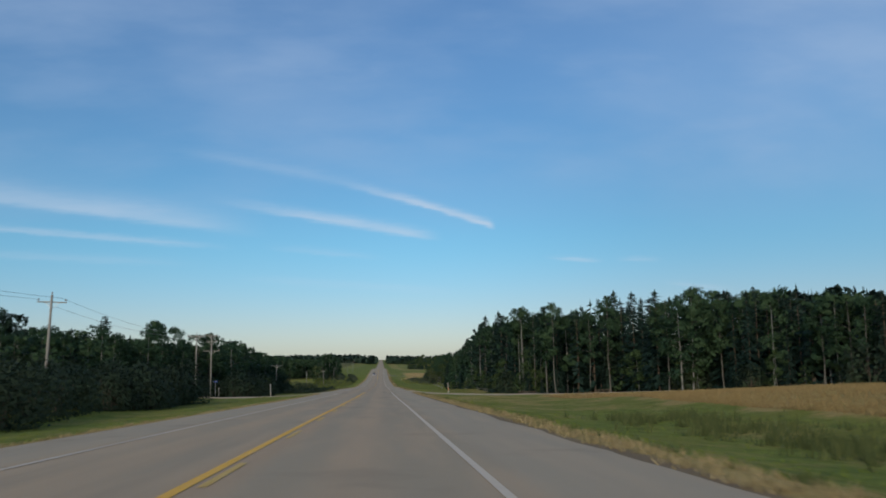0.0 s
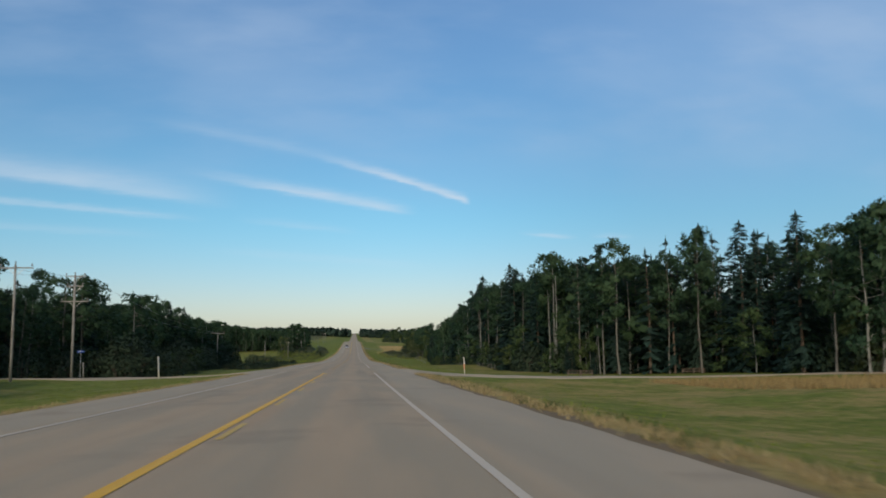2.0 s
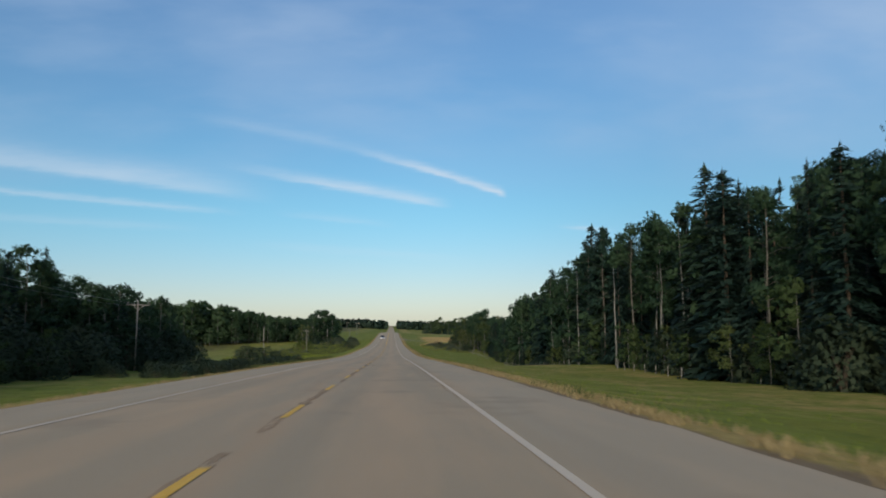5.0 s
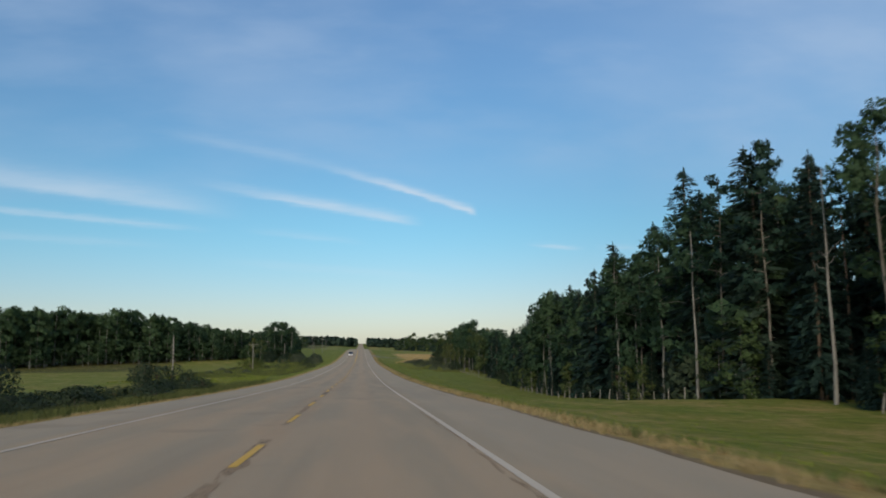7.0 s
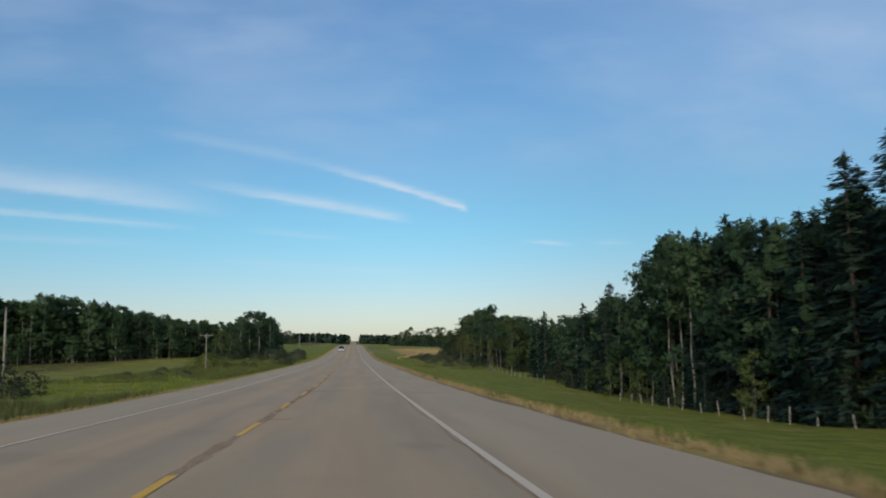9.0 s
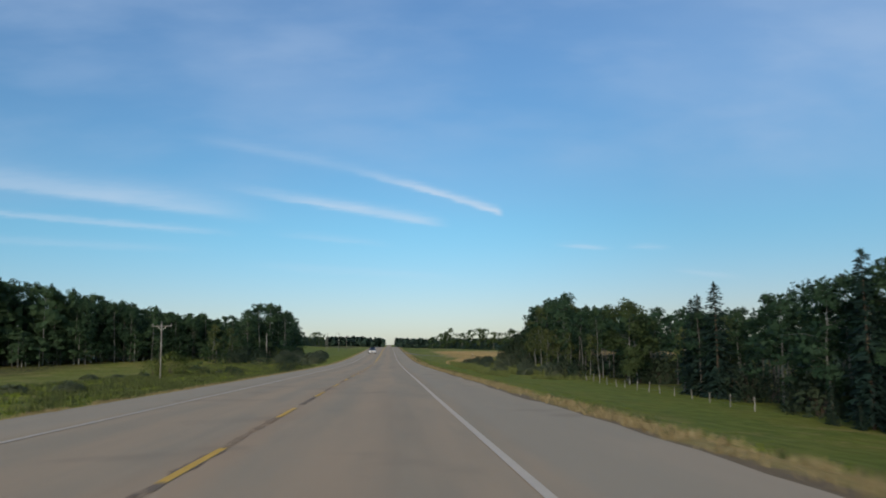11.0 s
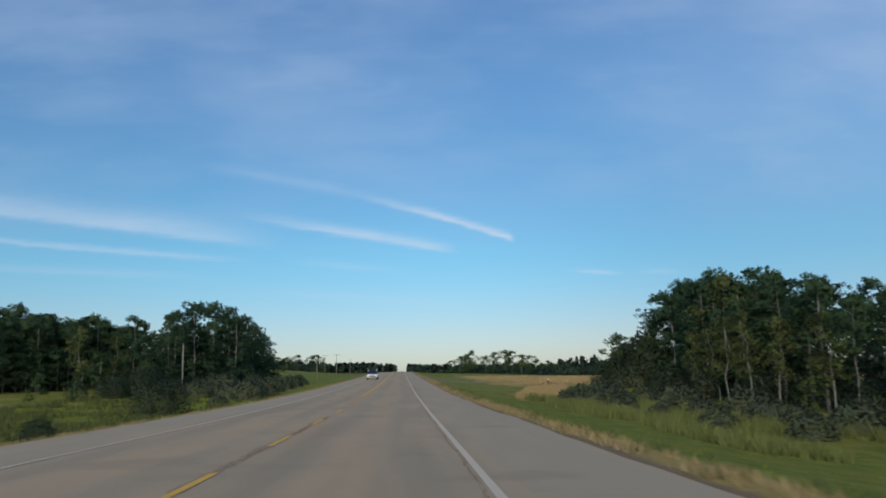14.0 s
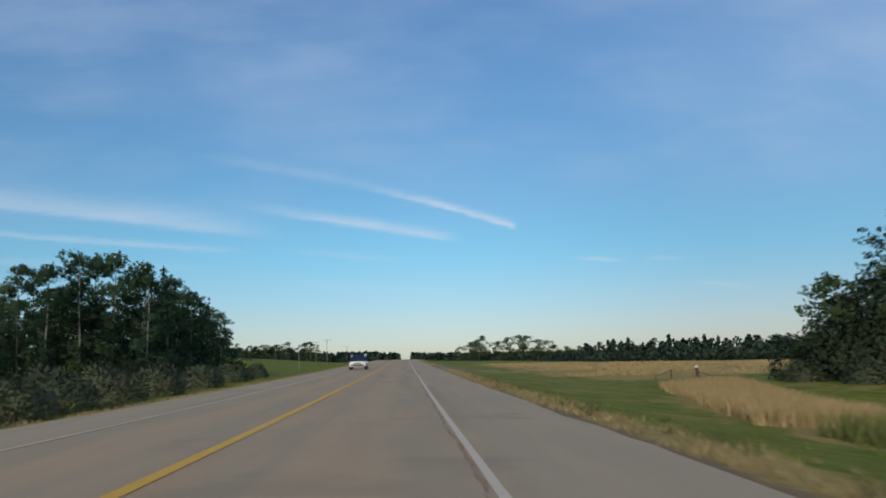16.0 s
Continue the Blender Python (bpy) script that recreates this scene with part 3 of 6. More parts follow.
def build_road():
    ys = list(np.arange(-150, 560, 4.0)) + list(np.arange(560, 900, 12)) + list(np.arange(900, 4200, 60))

    def rag(y, x):
        if x in (EDGE_L, EDGE_R):
            return 0.16 * noise.noise(Vector((x, y * 0.23, 0))) + 0.07 * noise.noise(Vector((x, y * 0.9, 4)))
        return 0.0

    fine = list(np.arange(-150, 560, 1.0)) + [y for y in ys if y >= 560]
    me = strip("road", (EDGE_L - 0.25, EDGE_L, -5.6, MID, 1.9, EDGE_R, EDGE_R + 0.25), fine, 0.03, M_ASPHALT, rag)
    for v in me.vertices:                       # the outer lips turn down into the verge
        if abs(v.co.x - MID) > 6.35:
            v.co.z -= 0.11
    road = tagged(new("road", me), "worn grey-brown two-lane asphalt highway", "road", kind="structure")
    lift = 0.038

    def line(name, x0, x1, y0, y1, material, wander=0.02):
        me = strip(name, (x0, x1), list(np.linspace(y0, y1, max(2, int((y1 - y0) / 3)))), lift, material,
                   lambda y, x: wander * noise.noise(Vector((name_seed[name], y * 0.05, 0))))
        return add_part(name, me, road)

    name_seed = {"white_edge_line": 1.5, "yellow_line": 7.3, "yellow_dash": 9.9}
    line("white_edge_line", 1.755, 1.87, -120, 111, M_WHITE)
    line("white_edge_line", 1.755, 1.87, 134, 1000, M_WHITE)
    line("white_edge_line", -5.61, -5.495, -120, 121, M_WHITE)
    line("white_edge_line", -5.61, -5.495, 138, 1000, M_WHITE)
    line("yellow_line", -2.07, -1.90, -120, 112, M_YELLOW)
    line("yellow_line", -2.03, -1.82, 430, 700, M_WORN)
    for k in range(-12, 14):
        y = DASH0 + 8.82 * k
        if y < 112:
            line("yellow_dash", -1.80, -1.68, y, y + 3, M_FADED)
    for k in range(37):                          # repainted stretch, spacing not quite even
        y = float(np.interp(k, (0, 5, 7, 10, 13, 18, 24, 30, 33, 35), (128.4, 171.4, 188.4, 213.8, 240.0, 279.1, 330.2, 377.4, 400.1, 416.2)))
        line("yellow_dash", dash_x(y) - 0.06, dash_x(y) + 0.06, y - 1.5, y + 1.5, M_WORN)
    # sealed cracks along the centre joint and beside the edge line
    rnd = random.Random(4)

    def crack(y0, y1, x, width, material, label, follow=None, lift=0.0345):
        ys = np.arange(y0, y1, 0.35)
        vs, fs = [], []
        for j, y in enumerate(ys):
            c = x + (follow(y) if follow else 0.0) + 0.06 * noise.noise(Vector((x, y * 0.35, 0))) + 0.05 * noise.noise(Vector((x, y * 1.7, 5)))
            w = width * (0.4 + 0.9 * abs(noise.noise(Vector((x, y * 0.6, 9)))) + rnd.uniform(0, 0.5))
            z = float(road_z(y)) - 0.02 * abs(c - MID) / 3 + lift
            vs += [(c - w, y, z), (c + w, y, z)]
        fs = [(2 * j, 2 * j + 1, 2 * j + 3, 2 * j + 2) for j in range(len(ys) - 1)]
        add_part("crack_seal", mesh_np("crack_seal", vs, fs, material), road, label)

    y = 126.0
    while y < 398:
        n = rnd.uniform(10, 26)
        crack(y, y + n, rnd.uniform(-0.05, 0.05), rnd.uniform(0.07, 0.12), M_JOINT, "brown ravelled strip along the centre joint", dash_x)
        y += n + rnd.uniform(0.5, 4)
    for y0, n, w in ((181, 5.5, 0.11), (224, 5.5, 0.11), (262.5, 3.5, 0.09), (300, 6, 0.08), (316, 4, 0.09), (357.5, 3, 0.08)):
        crack(y0, y0 + n, 0.0, w, M_SEAL, "dark patched stretch of the centre joint", dash_x, 0.0362)
    for y0, n, x in ((98, 18, 1.6), (148, 60, 1.70), (226, 45, 1.70), (345, 80, 1.70), (432, 70, 1.70)):
        crack(y0, y0 + n, x, 0.03, M_JOINT, "fine brown crack")
    for y0, x0, n in ((184.2, -1.5, 0.9), (183.0, -1.55, 0.7), (186.0, -1.4, 0.6), (258.0, -1.9, 0.8), (371.0, -2.2, 1.1), (372.6, -2.0, 0.7)):
        xs = np.linspace(x0, x0 + n, 7)
        vs = [(x, y0 + 0.05 * noise.noise(Vector((x * 3, y0, 0))) + side * 0.06 * (1 - 0.8 * abs(2 * (x - x0) / n - 0.7)), float(road_z(y0)) + 0.036 - 0.02 * abs(x - MID) / 3) for x in xs for side in (-1, 1)]
        add_part("crack_seal", mesh_np("crack_seal", vs, [(2 * k, 2 * k + 2, 2 * k + 3, 2 * k + 1) for k in range(6)], M_SEAL), road, "short dark seal across the lane")


def build_crossroad():
    """The side roads that meet the highway on both sides, with flared mouths."""
    for name, x0, x1, yc, half, flare, mat, label in (
            ("side_road", EDGE_R - 0.1, 140, 116.5, 3.7, 7.5, M_ASPHALT, "narrow paved side road leaving the highway"),
            ("side_road", EDGE_L + 0.1, -120, 125.2, 3.7, 7.0, M_ASPHALT, "narrow paved side road leaving the highway"),
            ("field_approach", EDGE_R - 0.1, 16, 520.0, 3.0, 6.0, M_GRAVEL, "pale gravel approach into a hay field")):
        side = 1 if x1 > x0 else -1
        ds = [0, 0.6, 1.2, 2, 3, 4, 5, 6, 7, 8, 9.5, 11, 13, 15, 17.5, 20, 24, 28, 34, 40, 50, 60, 75, 90, 110]
        verts, faces, cols = [], [], 15
        for d in ds:
            if d > abs(x1 - x0):
                continue
            w = half + flare * max(0.0, 1 - d / 7.5) ** 2.2
            x = x0 + side * d
            for k in range(cols):
                y = yc + (2 * k / (cols - 1) - 1) * w + 0.2 * noise.noise(Vector((d, k, 2)))
                z = ground_z(x, y) + 0.07 if d > 0.5 else float(road_z(y)) - 0.03
                if k in (0, cols - 1):
                    z -= 0.30
                    y += -0.25 if k == 0 else 0.25
                verts.append((x, y, z))
        n = len(verts) // cols
        for j in range(n - 1):
            for k in range(cols - 1):
                q = (j * cols + k, j * cols + k + 1, (j + 1) * cols + k + 1, (j + 1) * cols + k)
                faces.append(q if side < 0 else q[::-1])
        tagged(new(name, mesh_np(name, verts, faces, mat)), label, "road", kind="structure")


DASH0 = 1.26
build_ground()
build_road()
build_crossroad()

# ------------------------------------------------------------------ plants
R = np.random.RandomState(11)


def frond_quads(centres, axes, sizes, aspect=1.0, rs=R, out=None, loose=0.40):
    """Leaf faces at the centres, each along its axis with a random turn about it, turned to face out."""
    n = len(centres)
    side = np.cross(axes, rs.normal(size=(n, 3)))
    side /= np.linalg.norm(side, axis=1)[:, None] + 1e-9
    a = axes * (sizes * 0.62)[:, None]
    b = side * (sizes * 0.62 * aspect)[:, None]
    v = np.stack([centres - a, centres + b * 0.9 - a * 0.1, centres + a, centres - b * 0.9 + a * 0.05], 1)
    g = unit(np.cross(b, a))
    if out is None:
        out = g + np.array([0, 0, 0.3])
    out = unit(out)
    back = (g * out).sum(1) < 0
    v[back] = v[back][:, ::-1]
    g[back] *= -1
    return v.reshape(-1, 3), np.arange(4 * n).reshape(n, 4), unit(out + loose * g)


def unit(v):
    return v / (np.linalg.norm(v, axis=1)[:, None] + 1e-9)


def tube(points, radii, sides=6):
    """A tapered limb through the points."""
    vs, fs = [], []
    for j, (p, r) in enumerate(zip(points, radii)):
        p = np.asarray(p, float)
        t = np.asarray(points[min(j + 1, len(points) - 1)], float) - np.asarray(points[max(j - 1, 0)], float)
        t /= np.linalg.norm(t) + 1e-9
        e = np.array([1.0, 0, 0]) if abs(t[0]) < 0.8 else np.array([0, 1.0, 0])
        a = np.cross(t, e)
        a /= np.linalg.norm(a)
        b = np.cross(t, a)
        for k in range(sides):
            g = 2 * math.pi * k / sides
            vs.append(p + r * (math.cos(g) * a + math.sin(g) * b))
    for j in range(len(points) - 1):
        for k in range(sides):
            k2 = (k + 1) % sides
            fs.append((j * sides + k, j * sides + k2, (j + 1) * sides + k2, (j + 1) * sides + k))
    return np.array(vs), fs


def join(parts):
    vs, fs, n = [], [], 0
    for v, f, *_ in parts:
        vs.append(np.asarray(v))
        fs += [tuple(i + n for i in face) for face in (f.tolist() if hasattr(f, "tolist") else f)]
        n += len(v)
    return np.concatenate(vs), fs


def grow(parts):
    """Limbs joined to the stem they spring from, as one connected piece."""
    vs, fs = join(parts)
    stem = np.asarray(parts[0][0])
    n = len(stem)
    for v, *_ in parts[1:]:
        at = int(((stem - np.asarray(v)[0]) ** 2).sum(1).argmin())
        fs.append((at, n, n + 1))
        n += len(v)
    return vs, fs


def join_leaves(parts):
    return (*join(parts), np.concatenate([p[2] for p in parts]))


def bent_stem(h, r, rs, lean=0.05, n=7):
    ts = np.linspace(0, 1, n)
    off = np.cumsum(rs.normal(scale=lean * h / n, size=(n, 2)), axis=0)
    off -= off[0]
    pts = [(off[i, 0], off[i, 1], h * t - (0.3 if i == 0 else 0)) for i, t in enumerate(ts)]
    rad = [r * (1 - 0.82 * t) * (1.25 if i == 0 else 1) for i, t in enumerate(ts)]
    return pts, rad


def aspen(seed, h=12.0, clear=0.5, spread=1.9, leaves=1500, size=0.34, lean=0.05, trunk_r=0.14):
    """A slender poplar: pale bare stem, forked limbs, loose clumps of small leaves."""
    rs = np.random.RandomState(seed)
    pts, rad = bent_stem(h * 0.97, trunk_r, rs, lean)
    bits = [tube(pts, rad)]
    P = np.array(pts)
    cl = []
    limbs = rs.randint(17, 23)
    for k in range(limbs):
        t = clear + (0.97 - clear) * (k + rs.rand()) / limbs
        u = (t - clear) / (1 - clear)
        root = np.array([np.interp(t, np.linspace(0, 1, len(P)), P[:, i]) for i in range(3)])
        g = rs.rand() * 6.283
        reach = spread * rs.uniform(0.5, 1.15) * (0.35 + 0.75 * math.sin(math.pi * (0.14 + 0.80 * u)))
        tip = root + np.array([math.cos(g) * reach, math.sin(g) * reach, h * rs.uniform(0.0, 0.07) * (1 - u)])
        mid = (root + tip) / 2 + np.array([0, 0, 0.25])
        bits.append(tube([root, mid, tip], [trunk_r * 0.24 * (1.3 - t), trunk_r * 0.14 * (1.3 - t), 0.008], 4))
        cl.append((tip, rs.uniform(0.5, 1.0) * spread * 0.46))
        if rs.rand() < 0.7:
            cl.append((mid, rs.uniform(0.35, 0.75) * spread * 0.5))
    cl.append((P[-1] - [0, 0, 0.35], spread * 0.26))
    cl.append((P[-1] - [0, 0, h * 0.06], spread * 0.36))
    w = np.array([c[1] ** 2 for c in cl])
    idx = rs.choice(len(cl), leaves, p=w / w.sum())
    C = np.array([c[0] for c in cl])[idx]
    S = np.array([c[1] for c in cl])[idx]
    d = unit(rs.normal(size=(leaves, 3))) * (rs.rand(leaves, 1) ** 0.45)
    C = C + d * S[:, None] * np.array([1.0, 1.0, 0.85])
    ax = unit(rs.normal(size=(leaves, 3)) + np.array([0, 0, -0.4]))
    out = 0.75 * d + 0.55 * unit(C * np.array([1, 1, 0]) + 1e-6) + np.array([0, 0, 0.30])
    return grow(bits), frond_quads(C, ax, size * rs.uniform(0.6, 1.3, leaves), 0.85, rs, out)


def spruce(seed, h=16.0, r=2.5, skirt=0.05, limbs=350, size=0.96):
    """A spruce: straight stem under drooping needle sprays, ragged and pointed."""
    rs = np.random.RandomState(seed)
    bits = [tube([(0, 0, -0.3), (0.03, 0, h * 0.5), (0, 0.03, h)], [0.16, 0.10, 0.015])]
    cs, axs, sz, outs = [], [], [], []
    lump = rs.uniform(0.86, 1.12, 12)
    for k in range(limbs):
        t = skirt + (1 - skirt) * (1 - (1 - (k + rs.rand()) / limbs) ** 0.80)
        t = min(t, 0.985)
        g = rs.rand() * 6.283
        ln = (r * (1 - t) ** 0.55 + 0.10) * rs.uniform(0.6, 1.1) * lump[int(t * 11.9)]
        droop = 0.28 + 0.28 * (1 - t)
        steps = max(2, int(ln / 0.62))
        lift = rs.uniform(0.15, 0.75)
        for s in range(steps):
            f = (s + 0.7) / steps
            q = np.array([math.cos(g) * ln * f, math.sin(g) * ln * f, h * t - droop * ln * f + 0.12 * ln * f * f])
            for e in (-0.7, 0.0, 0.7):
                cs.append(q + rs.normal(scale=0.07, size=3))
                axs.append(np.array([math.cos(g), math.sin(g), -droop]) + e * np.array([-math.sin(g), math.cos(g), 0]) + rs.normal(scale=0.36, size=3))
                sz.append(size * rs.uniform(0.6, 1.1) * (0.55 + 0.45 * (1 - t)))
                outs.append((math.cos(g) - 0.35 * e * math.sin(g), math.sin(g) + 0.35 * e * math.cos(g), lift))
    v = frond_quads(np.array(cs), unit(np.array(axs)), np.array(sz), 0.28, rs, np.array(outs))
    top = frond_quads(np.array([[0, 0, h - 0.25], [0, 0, h - 0.6]]), np.array([[0, 0, 1.0], [0.1, 0, 1.0]]), np.array([1.0, 1.0]), 0.3, rs)
    return grow(bits), join_leaves([v, top])


def pine(seed, h=18.0, clear=0.38, spread=2.1, leaves=1600):
    """A tall forest pine: long bare stem, dead side twigs, an uneven tufted top."""
    rs = np.random.RandomState(seed)
    pts, rad = bent_stem(h * 0.97, 0.17, rs, 0.03)
    rad = [0.72 * q for q in rad]
    bits = [tube(pts, rad)]
    P = np.array(pts)
    cs, ds = [], []
    for k in range(26):
        t = clear + (0.99 - clear) * (k + rs.rand()) / 26
        root = np.array([np.interp(t, np.linspace(0, 1, len(P)), P[:, i]) for i in range(3)])
        g = rs.rand() * 6.283
        reach = spread * rs.uniform(0.45, 1.1) * (1.05 - 0.75 * ((t - clear) / (1 - clear)) ** 2)
        tip = root + np.array([math.cos(g) * reach, math.sin(g) * reach, rs.uniform(-0.1, 0.6)])
        bits.append(tube([root, tip], [0.04, 0.01], 4))
        for c, s in ((tip, 0.62), ((root + tip) / 2, 0.5)):
            n = leaves // 52
            ds.append(unit(rs.normal(size=(n, 3))) * rs.rand(n, 1) ** 0.5)
            cs.append(c + ds[-1] * s * np.array([1, 1, 0.6]))
    for k in range(7):
        t = rs.uniform(0.2, clear)
        root = np.array([np.interp(t, np.linspace(0, 1, len(P)), P[:, i]) for i in range(3)])
        g = rs.rand() * 6.283
        bits.append(tube([root, root + np.array([math.cos(g), math.sin(g), rs.uniform(-0.3, 0.2)]) * rs.uniform(0.5, 1.3)], [0.025, 0.006], 3))
    C = np.concatenate(cs)
    ax = unit(rs.normal(size=C.shape) + np.array([0, 0, 0.6]))
    out = np.concatenate(ds) + 0.5 * unit(C * np.array([1, 1, 0]) + 1e-6) + np.array([0, 0, 0.35])
    return grow(bits), frond_quads(C, ax, rs.uniform(0.32, 0.6, len(C)), 0.55, rs, out)


def snag(seed, h=13.0):
    """A dead standing stem with a few broken side branches."""
    rs = np.random.RandomState(seed)
    pts, rad = bent_stem(h, 0.125, rs, 0.03)
    rad[-1] = 0.04
    bits = [tube(pts, rad)]
    P = np.array(pts)
    for k in range(7):
        t = rs.uniform(0.55, 0.98)
        root = np.array([np.interp(t, np.linspace(0, 1, len(P)), P[:, i]) for i in range(3)])
        g = rs.rand() * 6.283
        ln = rs.uniform(0.3, 1.1)
        tip = root + np.array([math.cos(g) * ln, math.sin(g) * ln, ln * rs.uniform(0.2, 0.9)])
        bits.append(tube([root, (root + tip) / 2 + rs.normal(scale=0.06, size=3), tip], [0.020, 0.013, 0.005], 4))
    return grow(bits), None


def shrub(seed, h=2.6, r=1.9, leaves=840, size=0.225, stems=13):
    """A willow bush: many thin stems fanning from one foot under a lumpy cover of leaves."""
    rs = np.random.RandomState(seed)
    bits, cl = [], []
    for k in range(stems):
        g = rs.rand() * 6.283
        out = r * rs.uniform(0.15, 0.85)
        tip = np.array([math.cos(g) * out, math.sin(g) * out, h * rs.uniform(0.55, 0.95) * (1 - 0.35 * (out / r) ** 2)])
        mid = tip * np.array([0.4, 0.4, 0.55])
        bits.append(tube([(0.15 * math.cos(g), 0.15 * math.sin(g), -0.15), mid, tip], [0.035, 0.025, 0.008], 4))
        cl.append((tip, 0.42 * r * rs.uniform(0.6, 1.1)))
        cl.append((mid * np.array([1.5, 1.5, 1.0]), 0.42 * r * rs.uniform(0.7, 1.1)))
        cl.append((np.array([math.cos(g) * out, math.sin(g) * out, h * 0.2]), 0.32 * r))
    idx = rs.randint(len(cl), size=leaves)
    d = unit(rs.normal(size=(leaves, 3))) * rs.rand(leaves, 1) ** 0.45
    C = np.array([c[0] for c in cl])[idx] + d * np.array([c[1] for c in cl])[idx][:, None]
    C[:, 2] = np.abs(C[:, 2])
    out = 0.7 * d + 0.6 * unit(C * np.array([1, 1, 0]) + 1e-6) + np.array([0, 0, 0.4])
    ax = unit(rs.normal(size=(leaves, 3)) + np.array([0, 0, 0.5]))
    return grow(bits), frond_quads(C, ax, size * rs.uniform(0.6, 1.3, leaves), 0.55, rs, out)


def dome(seed, h=2.4, r=1.6, leaves=900, size=0.20):
    """A rounded bush: a dense lumpy cover of small leaves over a fan of short stems."""
    rs = np.random.RandomState(seed)
    bits = []
    for k in range(9):
        g = rs.rand() * 6.283
        out = r * rs.uniform(0.1, 0.6)
        tip = np.array([math.cos(g) * out, math.sin(g) * out, h * rs.uniform(0.45, 0.75)])
        bits.append(tube([(0.1 * math.cos(g), 0.1 * math.sin(g), -0.15), tip * np.array([0.4, 0.4, 0.55]), tip], [0.03, 0.02, 0.006], 4))
    lobes = unit(rs.normal(size=(11, 3)) * np.array([1, 1, 0.6]) + np.array([0, 0, 0.35]))
    d = unit(rs.normal(size=(leaves, 3)))
    d[:, 2] = np.abs(d[:, 2]) * np.where(rs.rand(leaves) < 0.2, -0.25, 1.0)
    near = (d @ lobes.T).max(1)
    swell = 0.74 + 0.34 * np.clip((near - 0.62) / 0.38, 0, 1) + rs.normal(scale=0.05, size=leaves)
    depth = 1 - 0.35 * rs.rand(leaves) ** 2
    C = d * (swell * depth)[:, None] * np.array([r, r, h * 0.92])
    C[:, 2] = np.maximum(C[:, 2] + 0.12 * h, 0.04)
    out = d + 0.5 * lobes[(d @ lobes.T).argmax(1)] + np.array([0, 0, 0.2])
    ax = unit(rs.normal(size=(leaves, 3)) + np.array([0, 0, 0.7]))
    return grow(bits), frond_quads(C, ax, size * rs.uniform(0.6, 1.4, leaves), 0.6, rs, out, 0.22)


# kind: (builder results, bark, leaves, nominal height, name, label, category)
PLANTS = {}


def plant_kind(key, shapes, bark_m, leaf_m, name, label, category, height):
    protos = []
    for wood, crown in shapes:
        wm = mesh_np("trunk", wood[0], wood[1], bark_m)
        for p in wm.polygons:
            p.use_smooth = True
        cm = mesh_np("crown", crown[0], crown[1], leaf_m, crown[2]) if crown else None
        protos.append([wm, cm, None])
    PLANTS[key] = (protos, name, label, category, height)


plant_kind("aspen", [aspen(s, 12.0, 0.36, 1.9, 1550, 0.31, 0.05, 0.10) for s in (1, 2, 3, 4, 5)], M_BARK_GREY, M_ASPEN, "aspen_tree", "slender aspen with pale bare trunk and dark green crown", "tree", 12.0)
plant_kind("aspen_full", [aspen(s, 11.0, 0.12, 2.4, 1400, 0.36, 0.05, 0.11) for s in (21, 22, 23)], M_BARK_PALE, M_ASPEN, "poplar_tree", "full dark green poplar leafy almost to the ground", "tree", 11.0)
plant_kind("aspen_gold", [aspen(s, 9.0, 0.30, 1.7, 1300, 0.25, 0.20, 0.10) for s in (31, 32, 33)], M_BARK_PALE, M_LEANING, "leaning_aspen", "thin leaning aspen with yellowing green leaves", "tree", 9.0)
plant_kind("young", [aspen(s, 6.0, 0.08, 1.5, 950, 0.28, 0.05, 0.05) for s in (41, 42, 43)], M_BARK_PALE, M_YOUNG, "young_poplar", "young bright green poplar at the wood's edge", "tree", 6.0)
plant_kind("spruce", [spruce(s) for s in (51, 52, 53, 54)], M_BARK_DARK, M_SPRUCE, "spruce_tree", "dark narrow spruce with drooping ragged branches", "tree", 16.0)
plant_kind("aspen_tall", [aspen(s, 14.0, 0.50, 2.0, 1600, 0.31, 0.05, 0.10) for s in (91, 92, 93)], M_BARK_PALE, M_ASPEN, "tall_aspen", "tall aspen with long bare pale trunk and high crown", "tree", 14.0)
plant_kind("aspen_lone", [aspen(s, 14.0, 0.70, 2.3, 1500, 0.30, 0.04, 0.13) for s in (97, 98)], M_BARK_PALE, M_ASPEN, "tall_aspen", "tall aspen with long bare pale trunk and high crown", "tree", 14.0)
plant_kind("olive", [aspen(s, 11.0, 0.16, 3.4, 4600, 0.34, 0.05, 0.13) for s in (95, 96)], M_BARK_PALE, M_OLIVE, "spreading_poplar", "broad spreading poplar with olive green leaves", "tree", 11.0)
plant_kind("pine", [pine(s) for s in (61, 62, 63)], M_BARK_GREY, M_PINE, "pine_tree", "tall pine with long bare stem and tufted top", "tree", 18.0)
def bare_stem(h, r):
    return tube([(0, 0, -0.3), (0.1, 0, h * 0.5), (0, 0.1, h * 0.95)], [r, r * 0.65, 0.02], 5)


